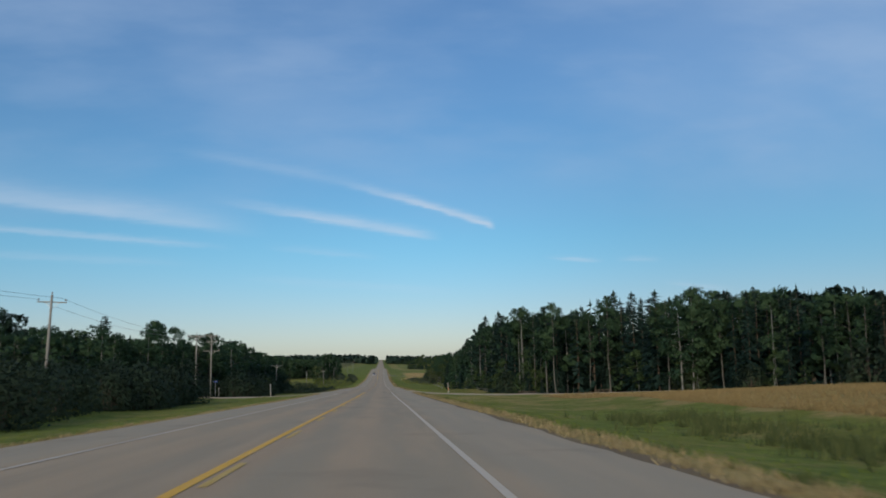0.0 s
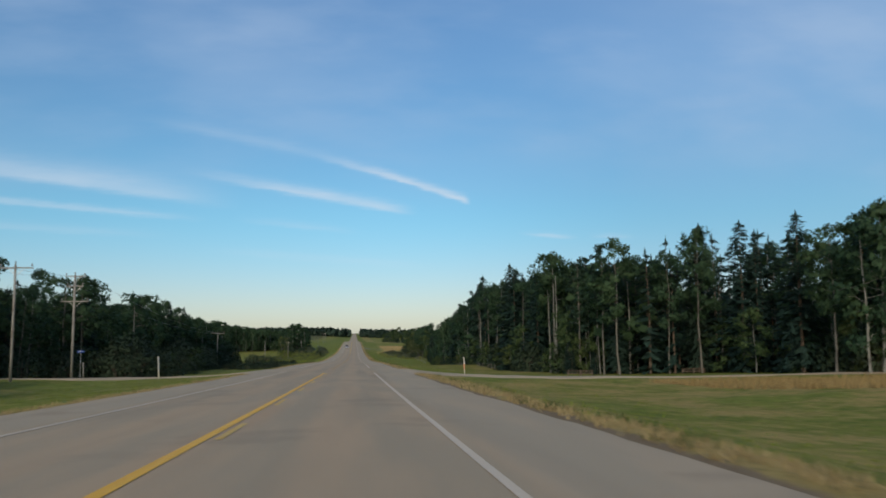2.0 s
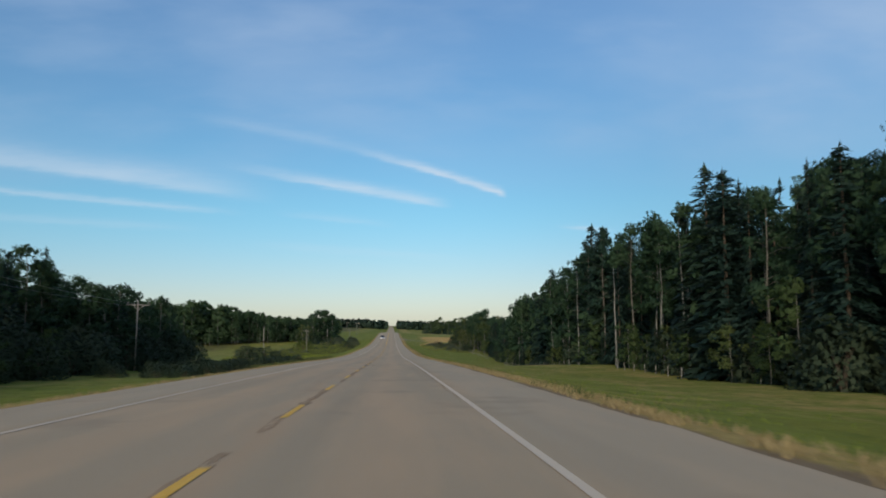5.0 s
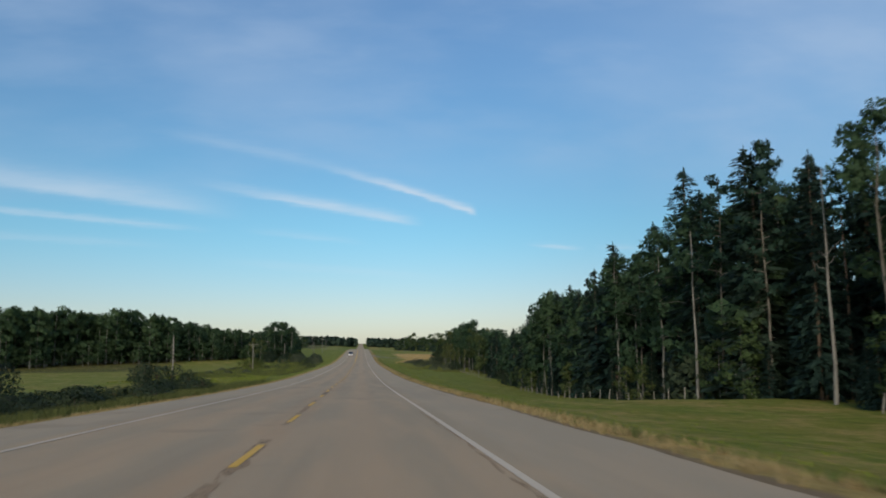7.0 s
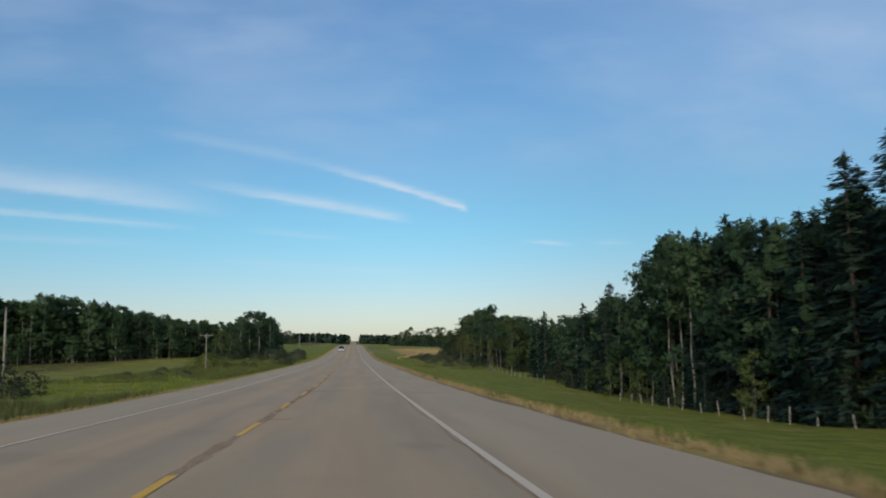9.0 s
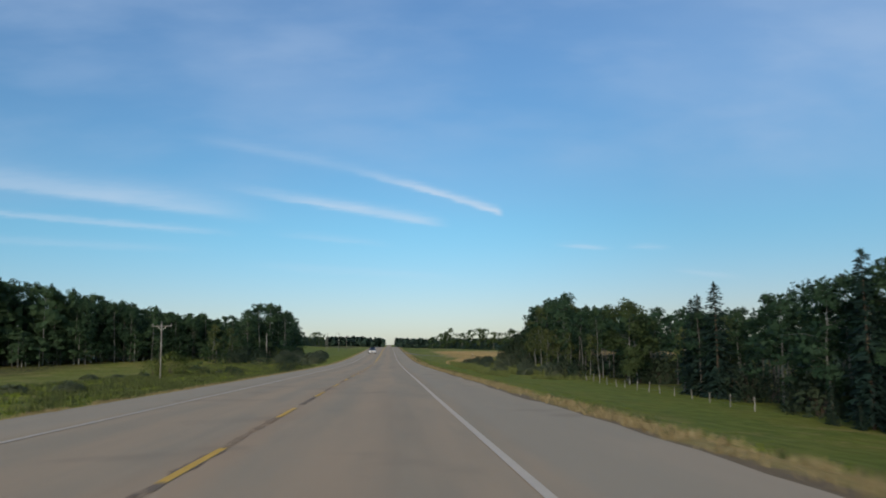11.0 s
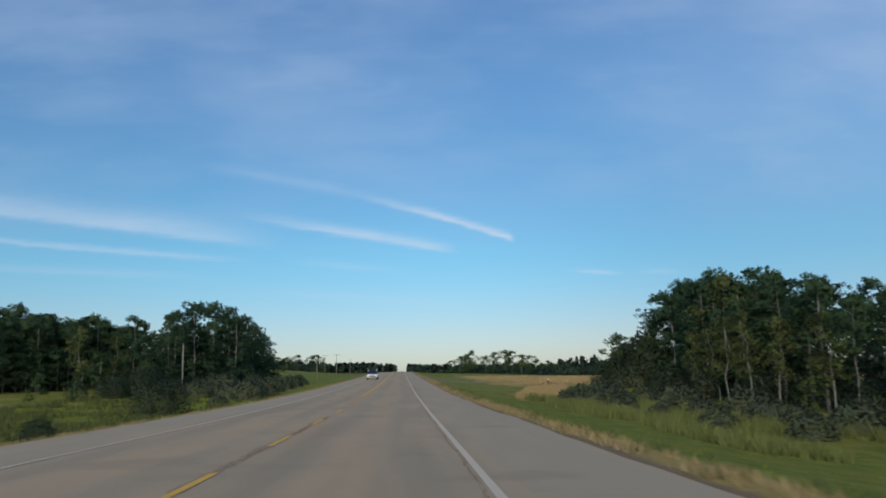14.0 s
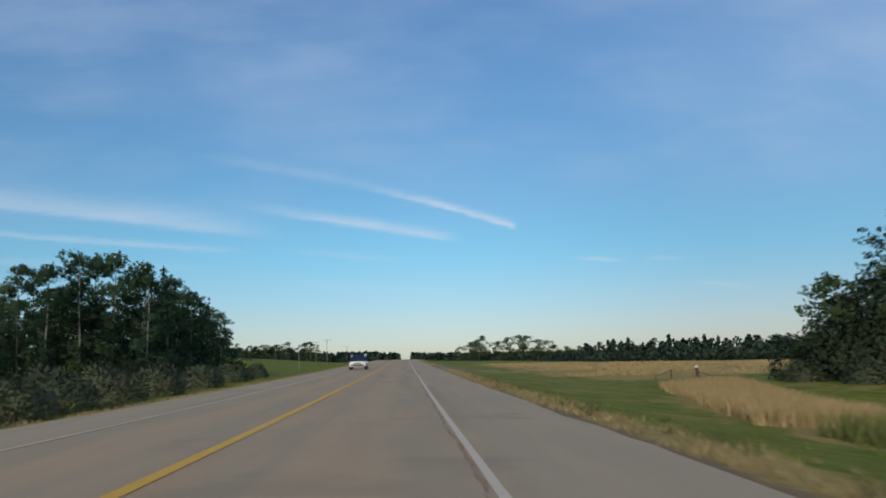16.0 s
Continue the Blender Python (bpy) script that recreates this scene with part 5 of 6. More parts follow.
for i in range(54):                            # low dark brush between the road and the field
    y = R.uniform(222, 282)
    plant("shrub", -R.uniform(14.5, 24), y, R.uniform(0.7, 1.5), "bushes on the left verge", wide=1.6)
for x, y, h in ((-30.6, 410.6, 4.6), (-29.0, 412.5, 4.0), (-32.5, 409, 3.4)):
    plant("gold_shrub", x, y, h * 0.8, "bushes on the left verge", wide=1.0)
for i in range(9):
    plant("dome", -R.uniform(24, 36), R.uniform(352, 440), R.uniform(0.5, 0.9), "bushes on the left verge", wide=1.8)
# bushes on the right verge
for x, y, h in ((15.3, 443, 2.2), (16.2, 446, 2.0), (14.4, 441, 1.7), (17.5, 449, 2.2), (19, 447, 2.4), (20.5, 440, 2.0), (21, 432, 2.2), (19.5, 424, 2.0), (22.5, 418, 1.8), (24, 408, 2.2), (20, 452, 1.8), (13.5, 438, 1.3), (15.8, 438, 2.2), (17.2, 434, 2.0), (18.2, 440, 2.4), (16.4, 430, 1.6), (23, 426, 2.6), (24.5, 416, 2.4), (22, 437, 2.6), (15.5, 412, 1.3), (17.5, 417, 1.9), (16.2, 423, 1.5), (20.5, 413, 1.8), (22, 421, 2.1), (18.5, 428, 1.7), (15, 430, 1.2), (25.5, 474, 1.7), (26.8, 476, 2.2), (27, 470, 1.8), (29, 471, 2.4)):
    plant("dome", x, y, h * (0.66 if x < 20 else 0.75), "bushes on the right verge", wide=1.25)


def distant_trees():
    """Hedgerow trees on the rise and far belts of woods."""
    for x, y, tip in ((36, 858, 0.6), (41, 862, -0.3), (47, 900, 5.0), (44, 890, 2.5), (54, 880, 1.0), (61, 895, 3.6), (68, 890, 4.6), (72, 892, 4.2), (78, 885, 1.6), (84, 890, 1.0), (91, 900, -1.5), (98, 905, -2.5), (30, 850, -2.0), (105, 900, -2.6), (112, 905, -2.4)):
        plant("young", x, y, max(4.5, tip - ground_z(x, y)), "trees on the rise", wide=1.3)
    for i in range(22):
        x = R.uniform(-130, -46)
        plant("young", x, 800 + R.uniform(0, 90), max(4.5, 2.5 - ground_z(x, 840)) * R.uniform(0.7, 1.0), "trees on the rise", wide=1.5)


distant_trees()
deep_woods()


def far_belt(name, label, boxes, count, seed, height, ground_fn, n=46, leaf=0.24, material=M_HAZY_WOODS):
    """A far belt of woods: many small uneven crowns in one mesh."""
    rs = np.random.RandomState(seed)
    bits = []
    for _ in range(count):
        x0, x1, y0, y1 = boxes[rs.randint(len(boxes))]
        x, y = rs.uniform(x0, x1), rs.uniform(y0, y1)
        h = height * rs.uniform(0.7, 1.1)
        z0 = ground_fn(x, y)
        pointed = rs.rand() < 0.3
        t = rs.rand(n)
        r = h * (0.16 * (1 - t) + 0.03 if pointed else 0.30 * np.sqrt(np.maximum(0.05, 1 - (2 * t - 1) ** 2)))
        g = rs.rand(n) * 6.283
        C = np.stack([x + np.cos(g) * r * rs.rand(n) ** 0.4, y + np.sin(g) * r * rs.rand(n) ** 0.4, z0 + h * (0.08 + 0.92 * t)], 1)
        out = C - np.array([x, y, z0 + 0.45 * h]) + np.array([0, 0, 0.15 * h])
        bits.append(frond_quads(C, unit(rs.normal(size=(n, 3))), h * leaf * rs.uniform(0.6, 1.35, n), 0.9, rs, out))
    V, F, facing = join_leaves(bits)
    tagged(new(name, mesh_np(name, V, F, material, facing)), label, "woods", kind="stuff")


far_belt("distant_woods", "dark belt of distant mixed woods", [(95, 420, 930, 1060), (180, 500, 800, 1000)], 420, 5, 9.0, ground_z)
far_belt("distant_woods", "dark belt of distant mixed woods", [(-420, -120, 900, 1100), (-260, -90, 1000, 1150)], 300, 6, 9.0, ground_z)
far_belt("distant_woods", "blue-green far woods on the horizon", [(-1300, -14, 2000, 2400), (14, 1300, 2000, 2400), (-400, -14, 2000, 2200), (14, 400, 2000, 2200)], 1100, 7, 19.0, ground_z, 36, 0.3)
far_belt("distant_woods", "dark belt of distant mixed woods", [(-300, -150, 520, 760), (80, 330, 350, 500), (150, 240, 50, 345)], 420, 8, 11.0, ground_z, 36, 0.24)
far_belt("deep_woods", "dark interior of the mixed woods", [(84, 150, 50, 345), (-190, -84, -60, 245), (-84, -46, 45, 245)], 560, 18, 11.0, ground_z, 90, 0.12, M_PINE)

far_belt("deep_woods", "dark interior of the mixed woods", [(60, 84, 60, 150), (58, 80, 140, 240), (56, 78, 240, 330)], 150, 9, 13.0, ground_z, 130, 0.11)
far_belt("deep_woods", "dark interior of the mixed woods", [(-90, -60, 45, 250)], 90, 10, 10.5, ground_z, 130, 0.11)

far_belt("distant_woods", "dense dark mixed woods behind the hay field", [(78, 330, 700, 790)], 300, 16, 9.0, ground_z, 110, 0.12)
far_belt("hedgerow", "low hedgerow brush under trees on the rise", [(30, 115, 850, 905)], 110, 12, 5.6, ground_z, 60, 0.18)
far_belt("deep_woods", "dark interior of the mixed woods", [(-175, -140, 420, 470), (-140, -105, 445, 485), (-105, -75, 472, 505), (-75, -46, 498, 530)], 110, 14, 7.5, ground_z, 110, 0.13)
far_belt("hedgerow", "low hedgerow brush under trees on the rise", [(-130, -46, 800, 890)], 110, 13, 6.0, ground_z, 60, 0.18)


# ------------------------------------------------------------------ grass
def blades(name, label, material, spots, height, per, lean, seed, width=0.03):
    """Tufts of upright blades in one mesh."""
    rs = np.random.RandomState(seed)
    P = np.array([(x, y, ground_z(x, y)) for x, y in spots])
    P = np.repeat(P, per, axis=0)
    n = len(P)
    P[:, :2] += rs.normal(scale=0.09, size=(n, 2))
    h = height * rs.uniform(0.5, 1.25, n)
    g = rs.rand(n) * 6.283
    w = width * rs.uniform(0.6, 1.5, n)
    side = np.stack([np.cos(g) * w, np.sin(g) * w, 0 * g], 1)
    tip = P + np.stack([rs.normal(scale=lean, size=n) * h, rs.normal(scale=lean, size=n) * h, h], 1)
    V = np.stack([P - side - [0, 0, 0.03], P + side - [0, 0, 0.03], tip], 1).reshape(-1, 3)
    tagged(new(name, mesh_np(name, V, np.arange(3 * n).reshape(n, 3), material)), label, "grass", kind="stuff")


rg = np.random.RandomState(3)


def spots(n, fx, y0, y1):
    out = []
    for _ in range(n):
        y = rg.uniform(y0, y1)
        out.append((fx(y), y))
    return out


def patchy(pts, scale=0.16, keep=-0.05):
    return [p for p in pts if noise.noise(Vector((p[0] * scale * 1.6, p[1] * scale, 1.7))) > keep]


def skip_mouth(pts, lo, hi):
    return [p for p in pts if not lo < p[1] < hi]


def tussocky(pts, keep):
    return [p for p in pts if noise.noise(Vector((p[0] * 1.3, p[1] * 0.45, 8.1))) + 0.6 * noise.noise(Vector((p[0] * 3, p[1] * 1.6, 2.2))) > keep]


blades("verge_grass", "dry straw grass along the pavement edge", M_STRAW, tussocky(skip_mouth(skip_mouth(spots(15000, lambda y: EDGE_R + 0.30 + abs(rg.normal(scale=0.65)), 4, 560), 107, 127), 511, 529), -0.15), 0.13, 5, 0.6, 1, 0.016)
blades("verge_grass", "dry straw grass along the pavement edge", M_STRAW, tussocky(skip_mouth(spots(9000, lambda y: EDGE_L - 0.25 - abs(rg.normal(scale=0.42)), 10, 560), 115, 138), -0.1), 0.11, 5, 0.6, 2, 0.016)
blades("verge_weeds", "green and brown weeds scattered along the verge", M_WEED, tussocky(skip_mouth(spots(5000, lambda y: EDGE_R + 0.45 + abs(rg.normal(scale=1.0)), 4, 480), 107, 127), 0.30), 0.20, 7, 0.5, 11, 0.02)
blades("mown_grass", "short green mown grass of the ditch", M_GREEN, skip_mouth(spots(9000, lambda y: EDGE_R + 0.9 + rg.rand() * 10, 8, 470), 108, 125), 0.06, 4, 0.8, 3, 0.018)
blades("mown_grass", "short green mown grass of the ditch", M_GREEN, skip_mouth(spots(8000, lambda y: EDGE_L - 0.6 - rg.rand() * 9, 15, 540), 116, 137), 0.07, 4, 0.8, 4, 0.018)
blades("dry_meadow", "tall golden dry grass on the bank", M_HAY, spots(12000, lambda y: float(np.interp(y, (40, 60, 75, 90, 100, 108), (24.0, 24.5, 26.5, 28.0, 23.5, 22.0))) + 24 * rg.rand() ** 1.4, 25, 108), 0.34, 5, 0.4, 5, 0.018)
blades("reeds", "tall green and tan reeds in the ditch", M_WEED, patchy(spots(1300, lambda y: rg.normal(17.0, 1.9), 18, 52), 0.3), 0.62, 6, 0.28, 6, 0.022)
blades("hay_patch", "uncut pale hay beside the bushes", M_PALEHAY, spots(5200, lambda y: rg.uniform(10.8, 15.6) + (y - 446) * 0.2, 449, 474), 0.52, 5, 0.25, 7, 0.03)
blades("hay_stubble", "pale dry hay standing in the field", M_PALEHAY, patchy(spots(9000, lambda y: rg.uniform(17, 75), 492, 585), 0.08, -0.2), 0.30, 4, 0.3, 14, 0.04)
blades("tall_grass", "uncut green grass round the bushes", M_REED, patchy(spots(8000, lambda y: rg.uniform(13, 28), 402, 449), keep=-0.1), 0.62, 5, 0.35, 8, 0.025)
blades("rough_grass", "uncut rough grass of the left meadow", M_GREEN, spots(5000, lambda y: -rg.uniform(15, 36), 300, 470), 0.24, 5, 0.4, 9, 0.03)
blades("ditch_weeds", "rank dark weeds in the left ditch", M_WEED, patchy(spots(9000, lambda y: -rg.uniform(11.5, 24), 215, 290), 0.2, -0.15), 0.50, 5, 0.4, 12, 0.03)
blades("reeds", "tall green and tan reeds in the ditch", M_REED, patchy(spots(5000, lambda y: rg.uniform(11.8, 22), 420, 447), 0.3, -0.2), 0.70, 5, 0.3, 13, 0.024)
blades("rough_weeds", "dark olive weeds in the left meadow", M_WEED, patchy(spots(12000, lambda y: -rg.uniform(13, 36), 330, 470), 0.2, -0.1), 0.42, 5, 0.4, 10, 0.03)


# ------------------------------------------------------------------ poles, wires, fence, posts
def ring(bm, r0, r1, z0, z1, sides=10, x=0.0, y=0.0):
    g = bmesh.ops.create_cone(bm, cap_ends=True, segments=sides, radius1=r0, radius2=r1, depth=z1 - z0)
    bmesh.ops.translate(bm, verts=g["verts"], vec=(x, y, (z0 + z1) / 2))
    return g["verts"]


def box(bm, sx, sy, sz, m=None, bevel=0.0):
    g = bmesh.ops.create_cube(bm, size=1.0)
    bmesh.ops.scale(bm, verts=g["verts"], vec=(sx, sy, sz))
    if m is not None:
        bmesh.ops.transform(bm, matrix=m, verts=g["verts"])
    if bevel:
        es = list({e for v in g["verts"] for e in v.link_edges})
        bmesh.ops.bevel(bm, geom=es, offset=bevel, segments=1, affect="EDGES")
    return g["verts"]


def utility_pole(x, y, h, arms, label, drop=0.25, lean=0.0, turn=0.0):
    ob = tagged(empty("utility_pole", pose(x, y, ground_z(x, y), lean * 0.5, lean, turn)), label, "utility pole", "roadside pole line")
    bm = bmesh.new()
    ring(bm, 0.105 + (0.035 if h > 9 else 0), 0.075 + (0.02 if h > 9 else 0), -0.5, h, 12)
    part("pole", bm, M_POLE, ob, smooth=True)
    for drop, wide in (((drop, 2.5),) if arms == 1 else ((0.12, 1.9), (1.1, 1.6), (2.6, 2.6))[:arms]):
        z = h - drop
        bm = bmesh.new()
        box(bm, wide, 0.09, 0.10, pose(0, 0.13, z), 0.012)
        part("crossarm", bm, M_POLE, ob)
        for s in (-1, 1):                        # flat steel braces under the arm
            bm = bmesh.new()
            box(bm, 0.035, 0.012, 0.85, pose(s * 0.31, 0.19, z - 0.30, 0, s * 46, 0))
            part("brace", bm, M_STEEL, ob)
        for s in (-1, 1):
            bm = bmesh.new()
            ring(bm, 0.02, 0.02, 0.0, 0.12, 6, s * (wide / 2 - 0.1), 0.13)
            ring(bm, 0.075, 0.055, 0.10, 0.17, 10, s * (wide / 2 - 0.1), 0.13)
            ring(bm, 0.055, 0.035, 0.17, 0.26, 10, s * (wide / 2 - 0.1), 0.13)
            bmesh.ops.translate(bm, verts=bm.verts, vec=(0, 0, z + 0.06))
            part("insulator", bm, M_INSULATOR, ob)
    bm = bmesh.new()
    ring(bm, 0.02, 0.02, 0, 0.14, 6)
    ring(bm, 0.07, 0.04, 0.12, 0.28, 10)
    bmesh.ops.translate(bm, verts=bm.verts, vec=(0, 0, h - 0.02))
    part("insulator", bm, M_INSULATOR, ob)
    return x, y, ground_z(x, y) + h


POLES = [
    (-28.35, 71, 9.6, 1, "tall weathered pole with one wooden crossarm", 0.62, 2.4), (-25.3, 113.6, 5.0 - ground_z(-25.3, 113.6), 1, "tall weathered pole with one wooden crossarm"),
    (-27, 131.6, 5.5 - ground_z(-27, 131.6), 3, "tall weathered pole with three wooden crossarms"), (-28.2, 220.5, -0.1 - ground_z(-28.2, 220.5), 1, "weathered wooden pole beside the field", 0.25, 1.5),
    (-28, 308, 6.8, 0, "bare weathered pole rising from a bush"), (-28, 396.5, 6.8, 1, "weathered wooden pole beside the field"),
    (-28, 482, 6.4, 0, "bare weathered pole before the trees"), (-26, 630, -4.0 - ground_z(-26, 630), 0, "bare pale pole on the rise"),
    (-24, 682, -1.3 - ground_z(-24, 682), 1, "weathered wooden pole on the rise"), (-33.5, 736, -0.5 - ground_z(-33.5, 736), 1, "weathered wooden pole on the rise"), (-28, 825, 8.5, 1, "weathered wooden pole on the rise"),
]
tops = [utility_pole(*p) for p in POLES]
stub = utility_pole(-27, 82, 3.2, 0, "short bare stub pole in the hedge")


def wire(a, b, sag, name="power_line"):
    pts = []
    for k in range(15):
        t = k / 14
        pts.append(((1 - t) * a[0] + t * b[0], (1 - t) * a[1] + t * b[1], (1 - t) * a[2] + t * b[2] - sag * 4 * t * (1 - t)))
    v, f = tube(pts, [0.011] * 15, 4)
    tagged(new(name, mesh_np(name, v, f, M_WIRE)), "thin sagging overhead wire between poles", "cable", "roadside pole line")


LINE = [tops[0], tops[2], tops[3], tops[4], tops[5], tops[6], tops[7], tops[8], tops[9]]
start = (-28.0, -10.0, tops[0][2] + 1.6)
for a, b in zip([start] + LINE[:2], LINE[:3]):
    wire((a[0] - 1.18, a[1], a[2] - 0.3), (b[0] - 1.18, b[1], b[2] - 0.3), 1.1)
    wire((a[0] + 1.18, a[1], a[2] - 0.3), (b[0] + 1.18, b[1], b[2] - 0.3), 1.1)


def marker_post(x, y, h, label, cap, low=0.42, high=0.98):
    ob = tagged(empty("marker_post", pose(x, y, ground_z(x, y), 2, -2, 0)), label, "post", "posts at the crossroad")
    bm = bmesh.new()
    ring(bm, 0.06, 0.055, -0.3, h, 12)
    part("post", bm, M_MARKER, ob, smooth=True)
    bm = bmesh.new()
    ring(bm, 0.085, 0.08, h * low, h * high, 12)
    part("sleeve", bm, cap, ob, "faded sleeve on the post")
    bm = bmesh.new()
    ring(bm, 0.08, 0.03, h * 0.98, h * 1.04, 12)
    part("cap", bm, M_MARKER, ob)


marker_post(11.2, 129.4, 1.55, "leaning white post with a faded sleeve by the side road", M_ORANGE, 0.28, 0.62)
marker_post(-15.6, 118.1, 1.75, "weathered marker post beside the side road", M_STEEL)


def build_fence(line, step, label):
    """Posts at even steps along a line of corners, with three wires."""
    fence = tagged(empty("fence"), label, "fence")
    bm = bmesh.new()
    ring(bm, 0.048, 0.042, -0.3, 1.02, 8)
    ring(bm, 0.042, 0.02, 1.02, 1.05, 8)
    me = bpy.data.meshes.new("post")
    bm.to_mesh(me)
    bm.free()
    me.materials.append(M_POST)
    rs = random.Random(5)
    P = np.array(line, float)
    run = np.concatenate([[0], np.cumsum(np.hypot(*np.diff(P, axis=0).T))])
    feet, s = [], 0.0
    while s < run[-1]:
        x, y = float(np.interp(s, run, P[:, 0])), float(np.interp(s, run, P[:, 1]))
        z = ground_z(x, y)
        ob = add_part("post", me, fence)
        ob.matrix_basis = pose(x, y, z, rs.uniform(-6, 6), rs.uniform(-7, 7), rs.uniform(0, 90)) @ Matrix.Diagonal((1, 1, rs.uniform(0.74, 1.06), 1))
        feet.append((x, y, z))
        s += step * rs.uniform(0.8, 1.2)
    for hgt in (0.3, 0.6, 0.9):
        v, f = tube([(x - 0.06, y, z + hgt) for x, y, z in feet], [0.006] * len(feet), 3)
        add_part("wire", mesh_np("wire", v, f, M_WIRE), fence)


build_fence([(27.4, 204), (27.2, 225)], 3.3, "grey wooden-post wire fence along the woods")
build_fence([(27, 250), (27, 322)], 3.3, "pale wooden-post wire fence along the edge of the woods")
build_fence([(27, 352), (27, 403)], 3.8, "leaning wooden-post wire fence in front of aspens")


def rail_barrier(x, y, turn, label):
    """A low stretch of rail on three posts."""
    ob = tagged(empty("rail_barrier", pose(x, y, ground_z(x, y), 0, 0, turn)), label, "barrier")
    for s in (-1.35, 0.1, 1.35):
        bm = bmesh.new()
        ring(bm, 0.07, 0.06, -0.3, 0.62, 8, s, 0)
        part("post", bm, M_BARK_DARK, ob)
    for z in (0.30, 0.57):
        bm = bmesh.new()
        box(bm, 3.0, 0.05, 0.09, pose(0, -0.07, z), 0.008)
        part("rail", bm, M_BARK_DARK, ob)


rail_barrier(25.8, 139.2, -12, "low weathered rail barrier at the wood's edge")
rail_barrier(39.4, 139.6, 6, "grey weathered rail barrier in tall grass before the woods")


def brace_post(x, y, turn, label):
    """A gate post held by a slanting brace and a short second post."""
    ob = tagged(empty("brace_post", pose(x, y, ground_z(x, y), 0, 0, turn)), label, "post", "gate remains at the hay field")
    for px, h in ((0.0, 0.85), (1.2, 0.45)):
        bm = bmesh.new()
        ring(bm, 0.06, 0.055, -0.3, h, 8, px, 0)
        part("post", bm, M_BARK_DARK, ob)
    bm = bmesh.new()
    box(bm, 1.25, 0.05, 0.06, pose(0.60, 0.07, 0.55, 0, 19, 0), 0.008)
    part("brace", bm, M_BARK_DARK, ob)


brace_post(21.1, 485.7, 175, "dark weathered gate post with a slanting brace")
brace_post(19.7, 476.2, -15, "dark weathered gate post with a slanting brace")


def street_sign(x, y, h):
    ob = tagged(empty("street_sign", pose(x, y, ground_z(x, y), 0, 0, 8)), "small blue sign on a thin steel post at the crossroad", "sign")
    bm = bmesh.new()
    ring(bm, 0.03, 0.03, -0.3, h, 8)
    part("post", bm, M_STEEL, ob)
    bm = bmesh.new()
    box(bm, 0.66, 0.02, 0.20, pose(0, -0.045, h - 0.12), 0.004)
    plate = part("plate", bm, M_BLUE, ob, "blue sign plate")
    bm = bmesh.new()
    box(bm, 0.42, 0.006, 0.035, pose(0, -0.060, h - 0.12))
    part("lettering_bar", bm, M_MARKER, plate, "pale bar of unreadable lettering")


street_sign(-26.3, 131.9, -1.88 - ground_z(-26.3, 131.9))


far_belt("deep_woods", "dark interior of the mixed woods", [(52, 78, 340, 480)], 100, 15, 5.2, ground_z, 100, 0.12)


def gate_post(x, y, h):
    ob = tagged(empty("gate_post", pose(x, y, ground_z(x, y), 0, 0, 10)), "single dark wooden post with a white cap at the hay field", "post")
    bm = bmesh.new()
    ring(bm, 0.09, 0.08, -0.3, h, 10)
    part("post", bm, M_BARK_DARK, ob, smooth=True)
    bm = bmesh.new()
    ring(bm, 0.13, 0.11, h, h + 0.16, 10)
    part("cap", bm, M_MARKER, ob)


gate_post(19.2, 475.2, 1.05)


def slim_post(x, y, h):
    ob = tagged(empty("wooden_post", pose(x, y, ground_z(x, y), 3, -2, 15)), "thin pale wooden post in grass by the side road", "post")
    bm = bmesh.new()
    ring(bm, 0.055, 0.05, -0.3, h, 8)
    part("post", bm, M_POST, ob, smooth=True)
    bm = bmesh.new()
    ring(bm, 0.05, 0.02, h, h + 0.04, 8)
    part("tip", bm, M_POST, ob)


slim_post(-25.3, 129.8, 1.55)


# ------------------------------------------------------------------ the car in the far lane
def loft(sections, material_name=None):
    """A skin through closed rings of points."""
    bm = bmesh.new()
    rings = [[bm.verts.new(p) for p in s] for s in sections]
    for a, b in zip(rings, rings[1:]):
        n = len(a)
        for i in range(n):
            bm.faces.new((a[i], a[(i + 1) % n], b[(i + 1) % n], b[i]))
    bm.faces.new(list(reversed(rings[0])))
    bm.faces.new(rings[-1])
    bmesh.ops.recalc_face_normals(bm, faces=bm.faces)
    return bm


def car_ring(y, half, z0, z1, top):
    c = 0.12
    return [(-half + c, y, z0), (half - c, y, z0), (half, y, z0 + c), (half, y, z1 - 0.2), (top, y, z1), (-top, y, z1), (-half, y, z1 - 0.2), (-half, y, z0 + c)]


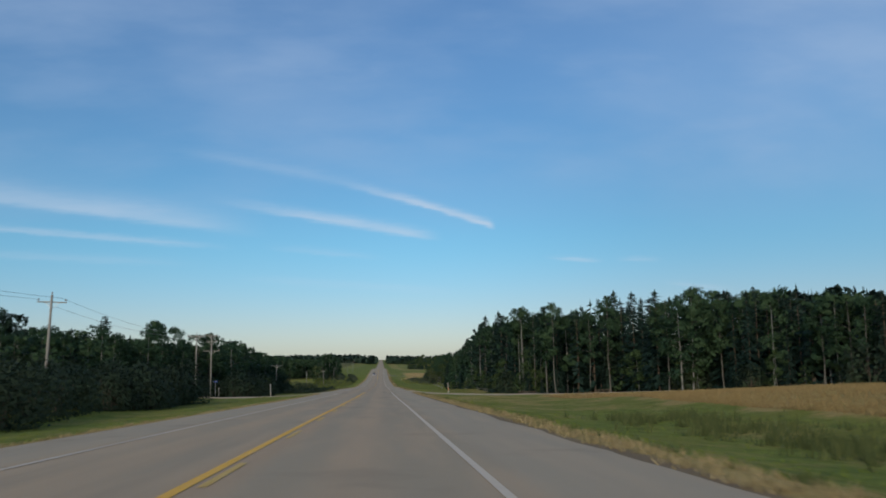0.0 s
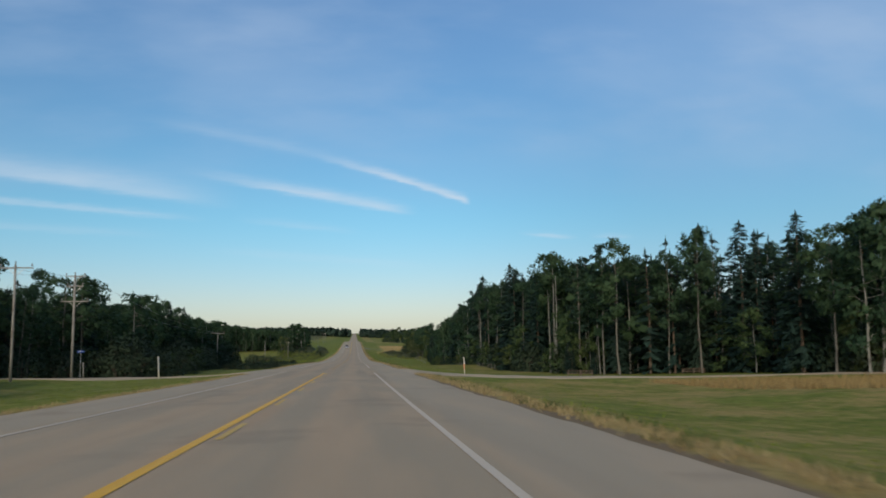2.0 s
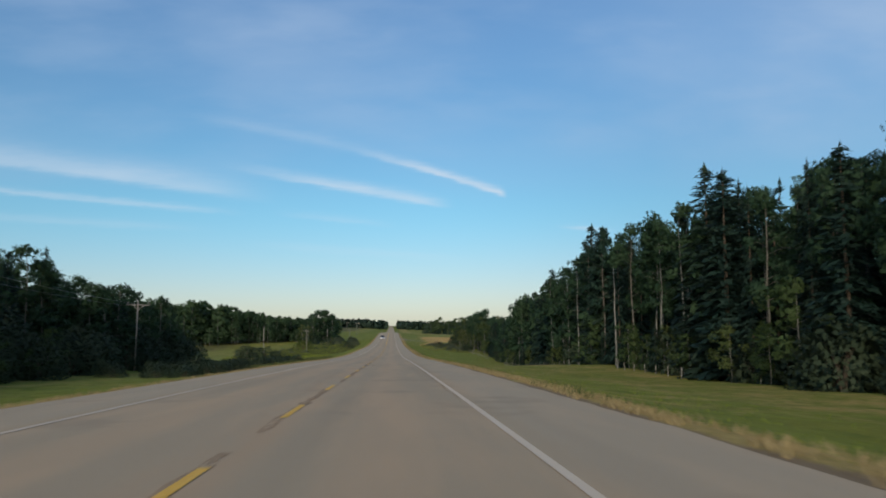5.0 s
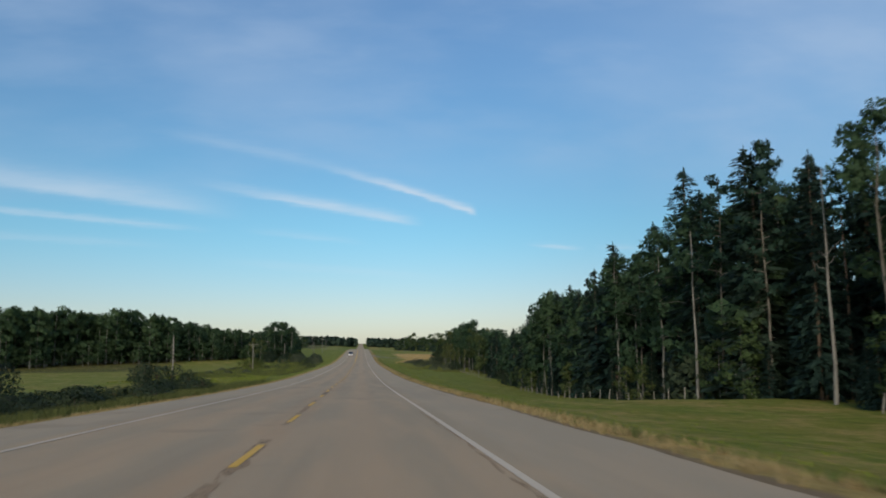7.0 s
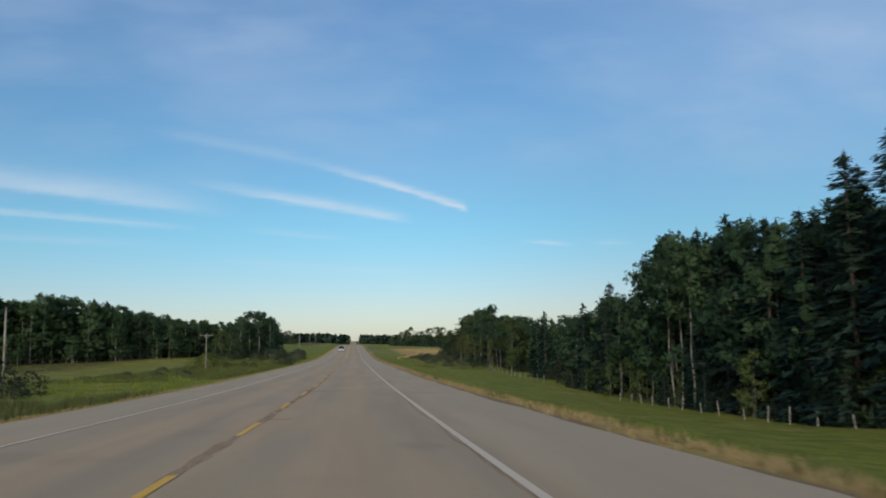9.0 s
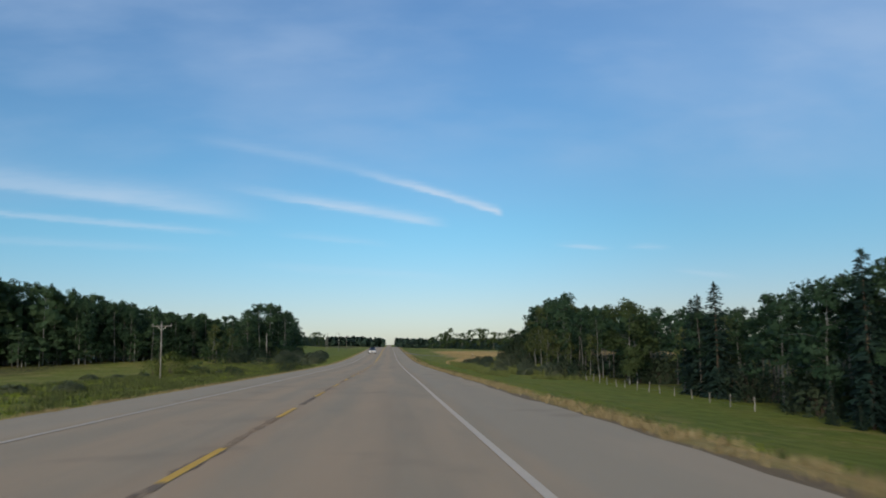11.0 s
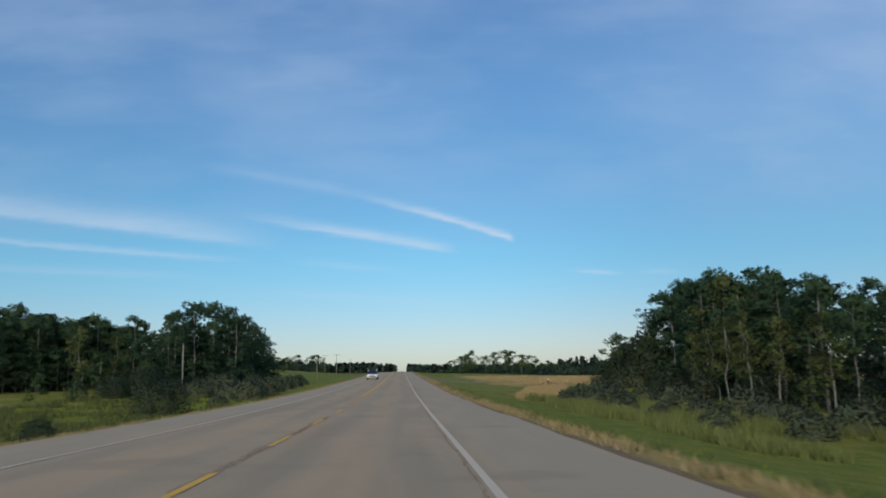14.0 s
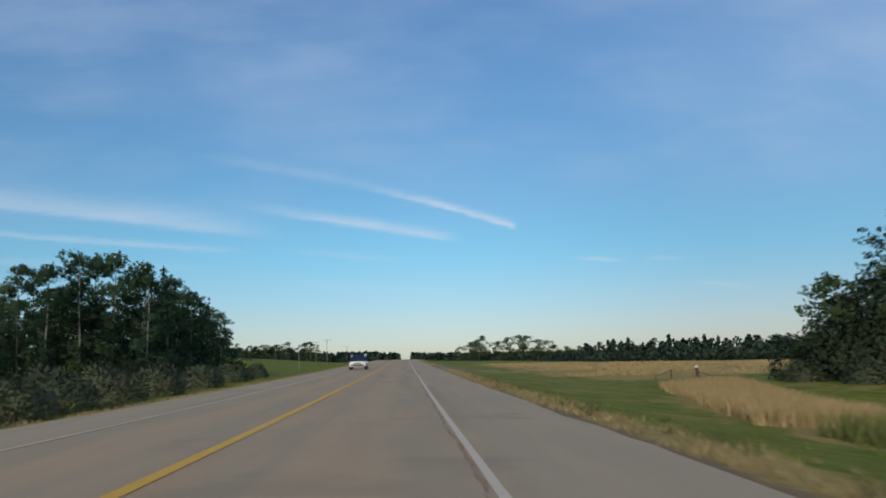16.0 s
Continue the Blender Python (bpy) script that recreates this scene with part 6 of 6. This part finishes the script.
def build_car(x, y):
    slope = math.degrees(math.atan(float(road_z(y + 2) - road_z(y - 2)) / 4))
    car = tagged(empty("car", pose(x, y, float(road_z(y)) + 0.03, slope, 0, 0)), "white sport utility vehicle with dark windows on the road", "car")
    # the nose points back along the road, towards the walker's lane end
    bm = loft([car_ring(-2.35, 0.80, 0.42, 0.80, 0.74), car_ring(-2.25, 0.90, 0.32, 0.98, 0.80), car_ring(-1.15, 0.95, 0.28, 1.10, 0.84), car_ring(-0.9, 0.95, 0.28, 1.12, 0.85),
               car_ring(1.9, 0.95, 0.28, 1.14, 0.86), car_ring(2.3, 0.92, 0.34, 1.10, 0.82), car_ring(2.38, 0.86, 0.44, 1.0, 0.76)])
    bmesh.ops.bevel(bm, geom=[e for e in bm.edges if e.calc_length() > 0.5], offset=0.03, segments=2, affect="EDGES")
    for v in bm.verts:
        v.co.z = 0.28 + (v.co.z - 0.28) * 0.80
    part("body", bm, M_CARWHITE, car, smooth=True)
    bm = loft([car_ring(-1.10, 0.90, 0.84, 1.10, 0.86), car_ring(-0.45, 0.88, 0.84, 1.66, 0.72), car_ring(-0.2, 0.88, 0.84, 1.74, 0.72), car_ring(1.85, 0.88, 0.84, 1.74, 0.70), car_ring(2.2, 0.84, 0.84, 1.36, 0.74)])
    part("cabin", bm, M_SKY_GLASS, car, "dark glazed cabin")
    bm = loft([car_ring(-0.35, 0.70, 1.66, 1.90, 0.60), car_ring(-0.15, 0.72, 1.68, 1.92, 0.62), car_ring(1.7, 0.70, 1.68, 1.92, 0.60), car_ring(1.95, 0.66, 1.62, 1.86, 0.56)])
    bmesh.ops.scale(bm, verts=bm.verts, vec=(1, 1, 0.5))
    bmesh.ops.translate(bm, verts=bm.verts, vec=(0, 0, 0.84))
    part("roof", bm, M_TRIM, car, "dark roof", True)
    for s in (-1, 1):
        for yy, zz, dz in ((-0.72, 1.38, -38), (0.55, 1.40, 0), (2.02, 1.38, 22)):
            bm = bmesh.new()
            box(bm, 0.05, 0.08, 0.72, pose(s * 0.755, yy, zz, dz, s * -12, 0), 0.01)
            part("pillar", bm, M_CARWHITE, car, "white pillar")
        bm = bmesh.new()
        box(bm, 0.34, 0.10, 0.14, pose(s * 0.66, -2.25, 0.70, 0, 0, s * 14), 0.03)
        part("headlight", bm, M_LAMP, car, "clear headlight")
        bm = bmesh.new()
        box(bm, 0.14, 0.06, 0.30, pose(s * 0.80, 2.33, 0.80), 0.02)
        part("tail_light", bm, M_RED, car, "red tail light")
        bm = bmesh.new()
        box(bm, 0.20, 0.10, 0.15, pose(s * 1.02, -0.72, 1.05), 0.03)
        part("wing_mirror", bm, M_TRIM, car, "dark wing mirror")
        for yy in (-1.45, 1.45):
            bm = bmesh.new()
            g = bmesh.ops.create_cone(bm, cap_ends=True, segments=24, radius1=0.36, radius2=0.36, depth=0.24)
            bmesh.ops.bevel(bm, geom=[e for e in bm.edges if e.calc_length() < 0.12], offset=0.04, segments=2, affect="EDGES")
            bmesh.ops.transform(bm, matrix=pose(s * 0.83, yy, 0.36, 0, 90, 0), verts=bm.verts)
            wheel = part("wheel", bm, M_TYRE, car, "black tyre", True)
            bm = bmesh.new()
            bmesh.ops.create_cone(bm, cap_ends=True, segments=16, radius1=0.23, radius2=0.20, depth=0.05)
            bmesh.ops.transform(bm, matrix=pose(s * 0.955, yy, 0.36, 0, 90 * s, 0), verts=bm.verts)
            part("rim", bm, M_RIM, wheel, "silver rim")
    bm = bmesh.new()
    box(bm, 1.5, 0.08, 0.24, pose(0, -2.31, 0.50), 0.03)
    part("bumper", bm, M_TRIM, car, "dark lower bumper")
    bm = bmesh.new()
    box(bm, 0.9, 0.05, 0.12, pose(0, -2.33, 0.68), 0.02)
    part("grille", bm, M_TRIM, car, "dark grille")


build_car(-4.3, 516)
